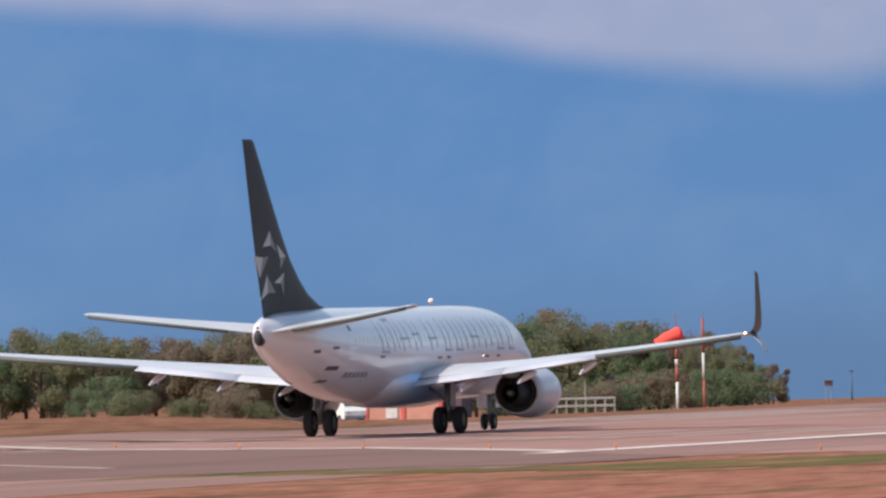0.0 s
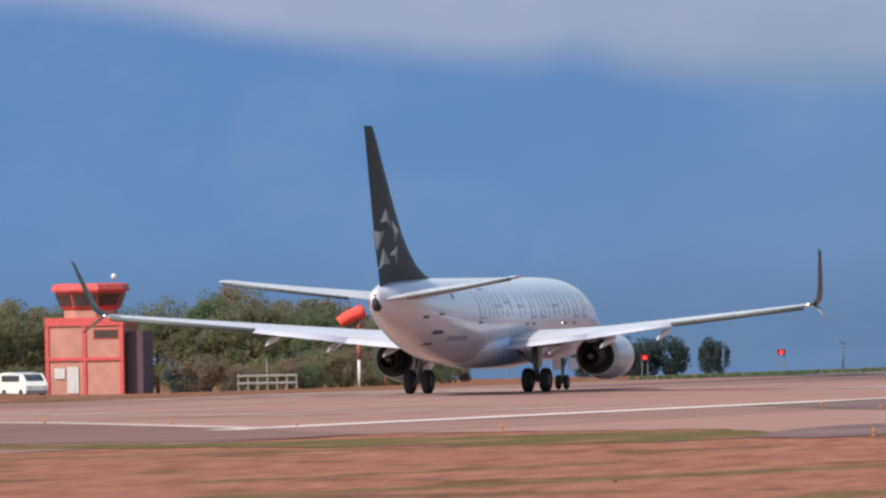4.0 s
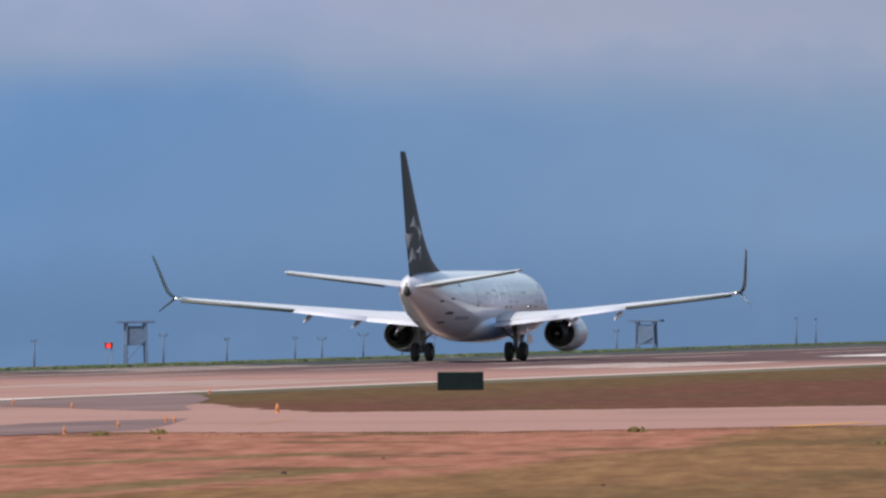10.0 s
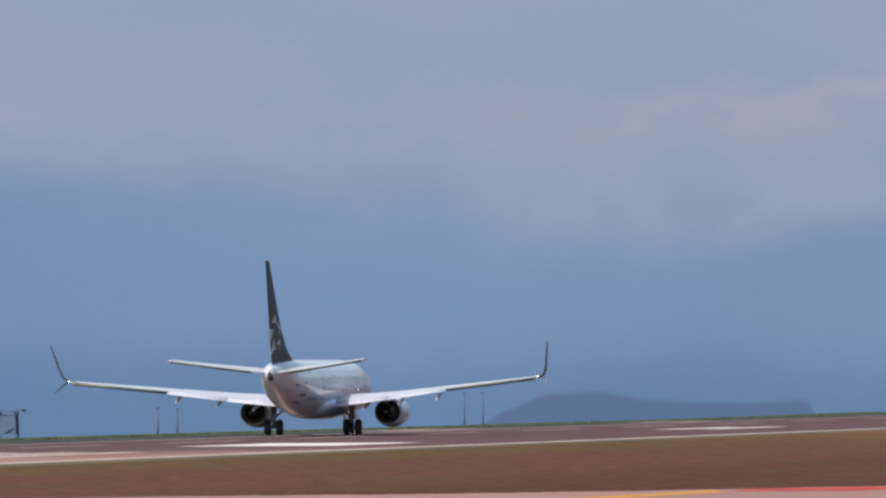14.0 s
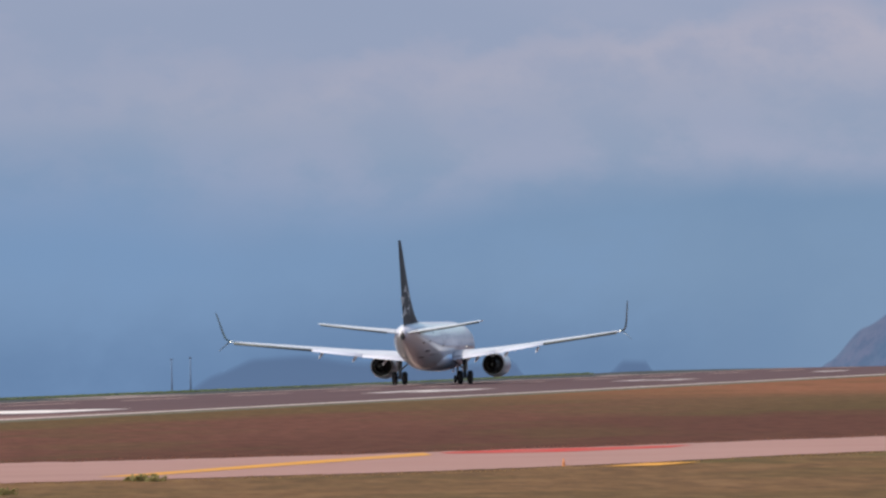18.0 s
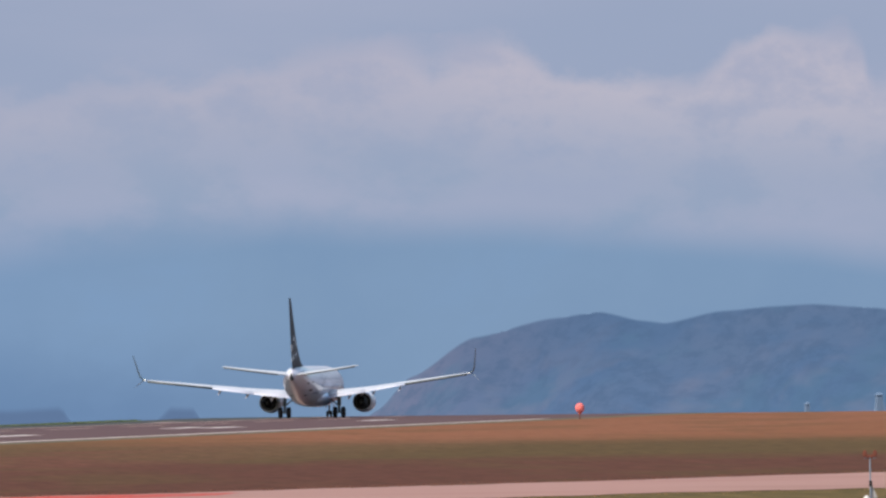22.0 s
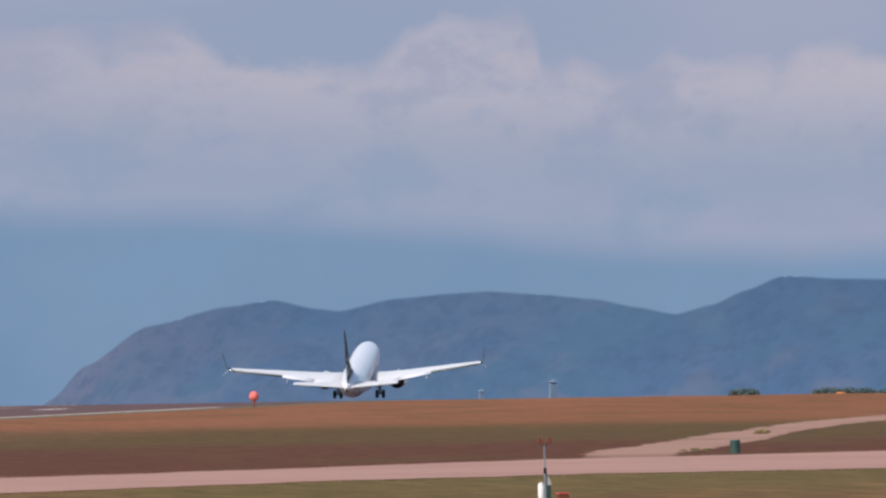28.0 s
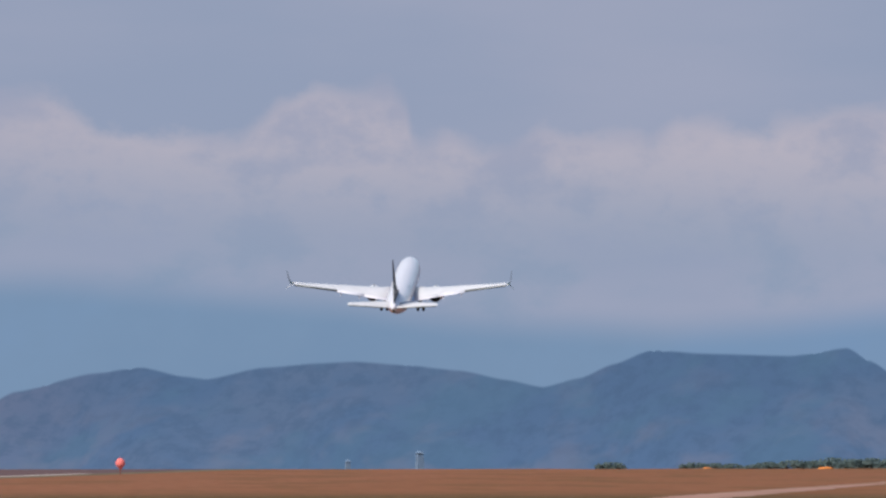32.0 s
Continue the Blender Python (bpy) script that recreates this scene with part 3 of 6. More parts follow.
def frayed(line, n, dx, dy, seed):
    """The line with n points to a stretch, its edge frayed by grass."""
    out = []
    for p, q in zip(line, line[1:]):
        for k in range(n):
            f = k / n
            x, y = p[0] + (q[0] - p[0]) * f, p[1] + (q[1] - p[1]) * f
            out.append((x + dx * noise.noise(Vector((x * 0.9, y * 0.3, seed))), y + dy * noise.noise(Vector((x * 0.7, y * 0.2, seed + 7))) + dy * 0.6 * noise.noise(Vector((x * 2.9, 0, seed + 3)))))
    return out + [line[-1]]


strip("taxiway", frayed(TAXI_NEAR, 30, 0.0, 2.6, 1), frayed(TAXI_FAR, 30, 0.0, 2.6, 2), 0.016, TAXI, "pale pink paved taxiway bending away from the runway")
strip("taxiway_apron", [(-132.6, 540), (-131.9, 536), (-126.8, 524), (-122.8, 514.6), (-119, 505.5), (-115, 498)], [(-133.6, 582), (-130.0, 570), (-125.5, 552), (-121.8, 534), (-118.6, 517), (-114.6, 501)], 0.027, APRON, "dark asphalt patch at the runway junction")
strip("taxiway_apron", [(-104.4, 421), (-108.4, 443), (-109.7, 455), (-109.2, 462), (-107.2, 468)], [(-101.2, 416.5), (-100.6, 422), (-100.2, 431), (-103, 447), (-105.8, 461)], 0.024, APRON, "dark asphalt patch beside the grass verge")
TRACK_LINE = [(606, -45.2, -41.2), (625, -46.5, -42.5), (645, -47.8, -42.6), (680, -48.0, -43.3), (730, -49.2, -44.4), (765, -50.2, -45.9), (796, -50.6, -46.7), (850, -51.9, -47.6), (890, -52.4, -47.5), (940, -51.8, -47.3), (1040, -50.0, -46.9), (1100, -49.2, -46.4), (1250, -48.0, -45.2)]
TRACK_WEST, TRACK_EAST = frayed([(a, y) for y, a, b in TRACK_LINE], 14, 0.9, 0.0, 31), frayed([(b, y) for y, a, b in TRACK_LINE], 14, 0.9, 0.0, 37)
strip("service_track", TRACK_WEST, TRACK_EAST, 0.016, TRACK, "pale bare-earth service track across dry grass", 2)


VERGE = [(-150, 400, -150, 409), (-140, 405, -140, 414), (-134, 414, -134.5, 424), (-131, 419, -130.5, 429), (-124, 414, -124, 424), (-117.5, 411, -119, 433), (-111, 409, -115, 441), (-105, 412, -111, 446), (-103.5, 424, -109.5, 448), (-107.5, 443, -109, 449)]
near_side, far_side = [], []
for p, q in zip(VERGE, VERGE[1:]):
    for k in range(6):
        f = k / 6
        v = [a + (b - a) * f for a, b in zip(p, q)]
        n1, n2 = noise.noise(Vector((v[0], v[1] / 3, 1))), noise.noise(Vector((v[2], v[3] / 3, 5)))
        near_side.append((v[0] + 0.6 * n1, v[1] + 5 * n1))
        far_side.append((v[2] + 0.4 * n2, v[3] + 3 * n2))
# dark old asphalt before the pink concrete, with its painted edge running across at a slant
strip("old_asphalt", [(-260, 640), (-200, 566), (-176, 533), (-160, 511.5), (-152, 503), (-142, 485), (-134.5, 471), (-131, 462), (-126, 452), (-123.6, 446)],
      [(-260, 300), (-200, 330), (-176, 360), (-160, 390), (-150, 407), (-140, 412), (-134.5, 424), (-130.5, 429), (-124.5, 430), (-123.5, 438)], 0.028, OLD_ASPHALT, "dark old asphalt before the pink concrete runway", 6)
strip("edge_line", [(-200, 568.4), (-171, 528.9), (-160, 514.6), (-152, 506.0), (-142, 487.8), (-134.3, 473.4)], [(-200, 566.4), (-171, 526.9), (-160, 512.2), (-152, 503.4), (-142, 484.9), (-133.6, 469)], 0.034, PAINT_WORN, "worn white line between old asphalt and concrete", 2)
strip("edge_line", [(-182, 566.5), (-166.7, 549), (-156.8, 537.6), (-148, 525.5)], [(-182, 564.5), (-166.7, 546), (-156.8, 534.8), (-148, 523)], 0.034, PAINT_FADED, "faded white line slanting across the concrete", 2)
strip("edge_line", [(-200, 530), (-156, 472), (-145, 451)], [(-200, 528.5), (-156, 470.5), (-145, 449.2)], 0.034, PAINT_FADED, "faded white line on the old asphalt", 1)
strip("grass_verge", near_side, far_side, 0.014, VERGE_GRASS, "olive-green grass verge beside the runway junction", 3)


def mark(name, x0, x1, y0, y1, material, label, lift=0.03, skew=0.0):
    bm = bmesh.new()
    ys = ticks((y0, y1, max(6.0, min(14.0, (y1 - y0) / 40))))
    rows = [(bm.verts.new((x0 + skew * (y - y0), y, land(x0, y) + lift)), bm.verts.new((x1 + skew * (y - y0), y, land(x1, y) + lift))) for y in ys]
    for a, b in zip(rows, rows[1:]):
        bm.faces.new((a[0], a[1], b[1], b[0]))
    return tagged(new(name, mesh(name, bm, material)), label, "", "", "structure")


mark("edge_line", -135.7, -134.2, 468, 560, PAINT_WHITE, "worn white runway edge line")
mark("edge_line", -135.7, -134.2, 560, 1340, PAINT_WORN, "worn white runway edge line")
mark("edge_line", -171.3, -170.3, 560, 1500, PAINT_FADED, "worn white runway edge line")
for y in range(540, 1500, 50):
    mark("centre_dash", -163.5, -162.6, y, y + 30, PAINT_FADED, "faded white runway centre dash")
for y0, n, w, length in ((525, 5, 1.2, 26), (622, 4, 2.2, 40), (742, 3, 1.8, 45), (842, 1, 10.0, 34), (1042, 2, 1.8, 40), (1190, 2, 1.8, 22), (1340, 1, 1.8, 22)):
    for k in range(n):
        for x in (-153.5 + k * 3.4, -172.5 - k * 3.4):
            sx = 1 if x > -163 else -1
            mark("touchdown_bar", min(x, x + sx * w), max(x, x + sx * w), y0, y0 + length, (PAINT_FADED if y0 < 700 else PAINT_WORN if y0 < 800 else PAINT_WHITE) if sx > 0 else PAINT_FADED, "worn white touchdown zone bar")
strip("taxi_line", [(-79.4, 428), (-78.9, 439)], [(-78.4, 428), (-77.9, 439)], 0.026, PAINT_YELLOW, "worn yellow taxiway dash", 1)
strip("taxi_line", [(-74.0, 444), (-73.9, 470), (-73.8, 488), (-73.2, 513)], [(-72.5, 444), (-72.1, 470), (-71.8, 488), (-71.4, 503)], 0.026, PAINT_YELLOW, "worn yellow taxiway guide line", 1)
strip("taxi_line", [(-58.3, 449), (-58.0, 459)], [(-56.4, 449), (-56.2, 459)], 0.026, PAINT_YELLOW, "worn yellow taxiway dash", 1)
strip("red_edge_line", [(-71.6, 508), (-69.3, 506), (-66.9, 507), (-64.4, 517)], [(-72.6, 513), (-71.0, 519.5), (-68.0, 522.5), (-64.7, 526)], 0.026, PAINT_RED, "red painted strip on the taxiway's edge", 1)
HOLD = ((-99.2, 441), (-102.9, 464))
for k in range(8):
    mark("hold_bar", HOLD[0][0] + (HOLD[1][0] - HOLD[0][0]) * k / 7, HOLD[0][0] + (HOLD[1][0] - HOLD[0][0]) * k / 7 + 0.13, HOLD[0][1] + (HOLD[1][1] - HOLD[0][1]) * k / 7, HOLD[0][1] + (HOLD[1][1] - HOLD[0][1]) * k / 7 + 1.8, PAINT_YELLOW, "short worn yellow holding-point bar", 0.028)


# ---- far country ----
def at(dist, az):
    return dist * math.sin(radians(az)), dist * math.cos(radians(az))


def profile(points, a):
    for (a0, e0), (a1, e1) in zip(points, points[1:]):
        if a0 <= a <= a1:
            f = (a - a0) / (a1 - a0)
            f = f * f * (3 - 2 * f) * 0.5 + f * 0.5
            return e0 + (e1 - e0) * f
    return points[0][1] if a < points[0][0] else points[-1][1]


def range_mesh(name, points, dist, depth, step, material, label, rough=0.0, rows=9, floor=-90.0, seed=0, veil=None, foot=None, fine=0.0):
    """A ridge with spurs, rising from its foot to the skyline that points (azimuth, elevation) give.
    veil(azimuth): metres over which its top thins out into the air; foot: the same for its base."""
    bm = bmesh.new()
    thin = bm.verts.layers.float.new("thin")
    a, last = points[0][0], None
    while a <= points[-1][0] + 1e-6:
        e = profile(points, a)
        col = []
        for i in range(rows):
            f = i / (rows - 1)
            d = dist - depth * (1 - f)
            d -= depth * 0.35 * noise.noise(Vector((a * 2.3, f * 1.5, seed))) * math.sin(f * math.pi)
            top = EYE[2] + dist * math.tan(radians(e)) + rough * noise.noise(Vector((a * 6, 0, seed + 3))) + rough * 0.5 * noise.noise(Vector((a * 17, 0, seed + 5))) + fine * noise.noise(Vector((a * 48, 0, seed + 7))) + fine * 0.6 * noise.noise(Vector((a * 110, 0, seed + 8)))
            z = floor + (top - floor) * (f ** 0.8)
            v = bm.verts.new((*at(d, a), z))
            k = -6.0
            if veil:
                k = max(k, 1.0 - (EYE[2] + dist * math.tan(radians(e)) - z) / veil(a))
            if foot:
                k = max(k, 1.0 - (z - floor) / foot(a))
            v[thin] = k
            col.append(v)
        if not veil:
            col.append(bm.verts.new((*at(dist + depth, a), floor)))
        if last:
            for i in range(len(col) - 1):
                bm.faces.new((last[i], col[i], col[i + 1], last[i + 1]))
        last, a = col, a + step
    return tagged(new(name, mesh(name, bm, material, True)), label, "", "", "structure")


SKYLINE = [(-48, 0.9), (-40, 1.3), (-30, 1.0), (-24, 1.4), (-18.25, 1.435), (-17.9, 1.405), (-17.55, 1.385), (-17.2, 1.340), (-16.87, 1.330), (-16.4, 1.265), (-15.94, 1.180), (-15.6, 1.135), (-15.1, 1.105), (-14.81, 1.075), (-14.58, 1.120), (-14.42, 1.060),
           (-14.07, 1.035), (-13.4, 1.065), (-13.03, 1.070), (-12.78, 1.115), (-12.55, 1.110), (-12.3, 1.03), (-12.0, 1.03), (-11.8, 1.05), (-11.5, 1.055), (-10.7, 1.10), (-9.5, 1.06), (-8.5, 0.87), (-7.83, 0.820), (-7.36, 0.800), (-6.9, 0.775), (-6.44, 0.735), (-5.97, 0.725),
           (-5.5, 0.680), (-5.05, 0.640), (-4.75, 0.620), (-4.33, 0.565), (-3.86, 0.525), (-3.3, 0.500), (0, 0.8), (8, 0.6), (20, 1.1), (32, 0.8), (48, 1.0)]
HILLS = [(-6.62, -0.32), (-6.446, -0.15), (-6.305, -0.015), (-6.047, 0.144), (-5.722, 0.22), (-5.53, 0.245), (-5.351, 0.207), (-5.258, 0.197), (-5.026, 0.244), (-4.793, 0.262), (-4.654, 0.268),
         (-4.446, 0.254), (-4.214, 0.231), (-4.029, 0.194), (-3.879, 0.164), (-3.728, 0.201), (-3.588, 0.257), (-3.436, 0.314), (-3.208, 0.299), (-2.861, 0.290), (-2.629, 0.321), (-2.536, 0.268),
         (-2.35, 0.14), (-1.6, 0.2), (-0.6, 0.05), (1.5, 0.25), (4, -0.3)]
LOW_HILLS = [(-9.35, -0.30), (-9.12, -0.226), (-8.96, -0.135), (-8.80, -0.075), (-8.6, -0.066), (-8.39, -0.100), (-8.19, -0.114), (-7.95, -0.118), (-7.74, -0.108), (-7.70, -0.17), (-7.6, -0.30)]
LOW_MOUND = [(-7.42, -0.30), (-7.36, -0.176), (-7.29, -0.114), (-7.2, -0.118), (-7.16, -0.178), (-7.1, -0.3)]

CLOUDTOPS = [(-48, 2.6), (-30, 2.8), (-20, 2.4), (-18.3, 2.2), (-15, 2.0), (-13.5, 1.75), (-12.5, 1.6), (-11.5, 1.42), (-10.5, 1.36), (-9.6, 1.34), (-9.1, 1.315), (-8.92, 1.315), (-8.78, 1.215), (-8.3, 1.325), (-7.82, 1.325), (-7.59, 1.355), (-7.2, 1.385), (-6.89, 1.415),
             (-6.52, 1.465), (-6.4, 1.485), (-6.2, 1.395), (-6.05, 1.435), (-5.9, 1.485), (-5.7, 1.375), (-5.4, 1.350), (-5.25, 1.300), (-5.12, 1.290), (-5.03, 1.365), (-4.95, 1.445), (-4.81, 1.515), (-4.66, 1.475), (-4.5, 1.455), (-4.43, 1.375), (-4.40, 1.255), (-4.34, 1.260),
             (-4.27, 1.320), (-4.1, 1.235), (-4.01, 1.210), (-3.88, 1.335), (-3.78, 1.315), (-3.5, 1.310), (-3.44, 1.270), (-3.32, 1.375), (-3.0, 1.360), (-2.567, 1.405), (-1.5, 1.5), (3, 1.9), (14, 2.4), (30, 2.2), (48, 2.6)]
# haze tints baked into these glowing colours; no lamp lights them
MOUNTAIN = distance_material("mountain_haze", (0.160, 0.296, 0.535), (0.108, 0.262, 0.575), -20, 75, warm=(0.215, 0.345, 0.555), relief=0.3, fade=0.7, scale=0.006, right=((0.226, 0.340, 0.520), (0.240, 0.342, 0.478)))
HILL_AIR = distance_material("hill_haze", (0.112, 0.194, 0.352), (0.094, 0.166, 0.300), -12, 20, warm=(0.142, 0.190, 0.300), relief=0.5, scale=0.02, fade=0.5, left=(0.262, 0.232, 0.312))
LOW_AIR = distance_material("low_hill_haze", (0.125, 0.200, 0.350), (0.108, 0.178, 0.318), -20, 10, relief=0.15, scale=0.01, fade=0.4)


def mountain_veil(a):
    return float(np.interp(a, [-16, -12, -11, -10, -9, -7.8, -6.8, -4], [15, 28, 42, 58, 54, 28, 18, 16]))


def cloud_veil(a):
    return float(np.interp(a, [-12, -9.6, -8.8, -7, -6.2, -5.5], [44, 42, 26, 20, 18, 16]))


def cloud_foot(a):
    return float(np.interp(a, [-14, -10, -7, -4], [34, 50, 78, 72]))


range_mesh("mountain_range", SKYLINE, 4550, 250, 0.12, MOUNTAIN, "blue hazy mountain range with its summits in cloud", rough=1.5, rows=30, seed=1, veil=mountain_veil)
range_mesh("low_hills", LOW_HILLS, 4100, 120, 0.02, LOW_AIR, "low haze-blue hills far across the valley", rough=1.2, rows=26, floor=-50, seed=4, veil=lambda a: 2.5, fine=0.9)
range_mesh("low_mound", LOW_MOUND, 4050, 60, 0.01, LOW_AIR, "small haze-blue wooded mound far across the valley", rough=0.8, rows=26, floor=-50, seed=6, veil=lambda a: 2.5, fine=0.8)
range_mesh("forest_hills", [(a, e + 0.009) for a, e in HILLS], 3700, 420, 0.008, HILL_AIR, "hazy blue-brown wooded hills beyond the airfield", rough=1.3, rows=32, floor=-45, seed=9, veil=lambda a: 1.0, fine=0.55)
range_mesh("cloud_bank", CLOUDTOPS, 4700, 20, 0.03, cloud_material(), "lilac-grey cumulus bank over the mountains", rough=1.6, rows=28, floor=22, seed=13, veil=cloud_veil, foot=cloud_foot)

bm = bmesh.new()
rings = []
for i in range(61):
    a = -60 + 2 * i
    x, y = at(4780, a)
    rings.append([bm.verts.new((x, y, z)) for z in (-120, 40, 200, 420)])
for p, q in zip(rings, rings[1:]):
    for i in range(3):
        bm.faces.new((p[i], q[i], q[i + 1], p[i + 1]))
tagged(new("sky_backdrop", mesh("sky_backdrop", bm, sky_material(), True)), "hazy blue-grey sky", "", "", "structure")


# ---- the airliner: +y forward from the main gear, +x to its right, z up from the ground ----
GEAR = 17.8      # main gear ahead of the tail cone's end
airliner = thing("airliner", "white twin-engine jet airliner with charcoal tail fin taking off", "airplane")
BODY = [(-0.06, 4.43, 0.12, 0.26), (0.0, 4.43, 0.20, 0.36), (0.25, 4.42, 0.31, 0.48), (0.8, 4.40, 0.50, 0.62), (2.0, 4.28, 0.90, 0.92), (3.5, 4.10, 1.20, 1.18), (5.0, 3.93, 1.45, 1.39), (6.5, 3.74, 1.63, 1.62), (8.0, 3.60, 1.75, 1.79),
        (9.5, 3.49, 1.83, 1.91), (11.0, 3.42, 1.87, 1.97), (12.5, 3.39, 1.88, 2.00), (14.0, 3.38, 1.88, 2.01), (17, 3.38, 1.88, 2.01), (20, 3.38, 1.88, 2.01), (23, 3.38, 1.88, 2.01), (26, 3.38, 1.88, 2.01),
        (28, 3.38, 1.87, 2.01), (30, 3.38, 1.82, 1.98), (32, 3.36, 1.72, 1.90), (33.5, 3.31, 1.57, 1.76), (34.8, 3.21, 1.38, 1.54), (36.0, 3.05, 1.12, 1.22), (37.0, 2.90, 0.98, 0.95), (37.6, 2.80, 0.62, 0.60), (37.95, 2.74, 0.22, 0.22)]


def hull(x):
    """Centre height and half axes of the fuselage, x metres ahead of the tail cone's end."""
    for a, b in zip(BODY, BODY[1:]):
        if x <= b[0]:
            f = (x - a[0]) / (b[0] - a[0])
            return [a[i] + (b[i] - a[i]) * f for i in (1, 2, 3)]
    return BODY[-1][1:]


def skin(x, z, side, proud=0.0):
    """The point of the hull's side at height z."""
    zc, rx, rz = hull(x)
    s = max(-0.999, min(0.999, (z - zc) / rz))
    return Vector((side * (rx * math.sqrt(1 - s * s) + proud), x - GEAR, z))


bm = bmesh.new()
loft(bm, [[(rx * math.sin(2 * math.pi * k / 48), x - GEAR, zc + rz * math.cos(2 * math.pi * k / 48)) for k in range(48)] for x, zc, rx, rz in BODY])
fuselage = part("fuselage", bm, WHITE, airliner, "glossy white fuselage", True)

# belly fairing round the wing roots
bm = bmesh.new()
loft(bm, [[(w * math.cos(a), x - GEAR, 2.15 + (1.05 if math.sin(a) < 0 else 0.82) * hgt * math.sin(a)) for a in [2 * math.pi * k / 32 for k in range(32)]]
          for x, w, hgt in ((12.5, 0.9, 0.5), (14.0, 1.65, 0.8), (16, 1.98, 0.95), (19, 2.06, 1.0), (22, 2.04, 1.0), (24.5, 1.7, 0.85), (26, 1.0, 0.5))])
part("belly_fairing", bm, FAIRING, fuselage, "glossy belly fairing, white aft and blue by the wing", True)

# tail cone's exhaust
bm = bmesh.new()
loft(bm, [[(rx * math.sin(2 * math.pi * k / 24), y - GEAR, zc + rz * math.cos(2 * math.pi * k / 24)) for k in range(24)] for y, zc, rx, rz in ((0.28, 4.25, 0.26, 0.37), (-0.02, 4.25, 0.18, 0.33), (-0.12, 4.25, 0.13, 0.27))])
part("exhaust_outlet", bm, SOOT_SHADE, fuselage, "dark oval auxiliary exhaust outlet", True)
part("tail_lamp", boxed(-0.07, 0.07, -GEAR - 0.09, -GEAR + 0.05, 4.58, 4.70, bevel=0.03), PANEL_DARK, fuselage, "dark tail lamp housing")


def foil(chord, thick, n=11):
    """A closed wing section from leading edge (0) back along -y, as (y, z)."""
    up, lo = [], []
    for i in range(n):
        f = (1 - math.cos(math.pi * i / (n - 1))) / 2
        t = 5 * thick * (0.2969 * math.sqrt(f) - 0.126 * f - 0.3516 * f * f + 0.2843 * f ** 3 - 0.1015 * f ** 4)
        camber = 0.02 * math.sin(math.pi * f)
        up.append((-f * chord, (t + camber) * chord))
        lo.append((-f * chord, (-t * 0.85 + camber) * chord))
    return up + lo[-2:0:-1]


def surface(rows, n=11):
    """A lofted wing: rows of (span, leading edge y, chord, height, thickness, cant)."""
    rings = []
    for s, le, chord, z, th, cant in rows:
        c, d = math.cos(radians(cant)), math.sin(radians(cant))
        rings.append([(s - pz * d, le + py, z + pz * c) for py, pz in foil(chord, th, n)])
    return loft(bmesh.new(), rings)


def flip(bm, side):
    if side < 0:
        bmesh.ops.transform(bm, matrix=Matrix.Diagonal((-1, 1, 1, 1)), verts=bm.verts)
        bmesh.ops.reverse_faces(bm, faces=bm.faces)
    return bm


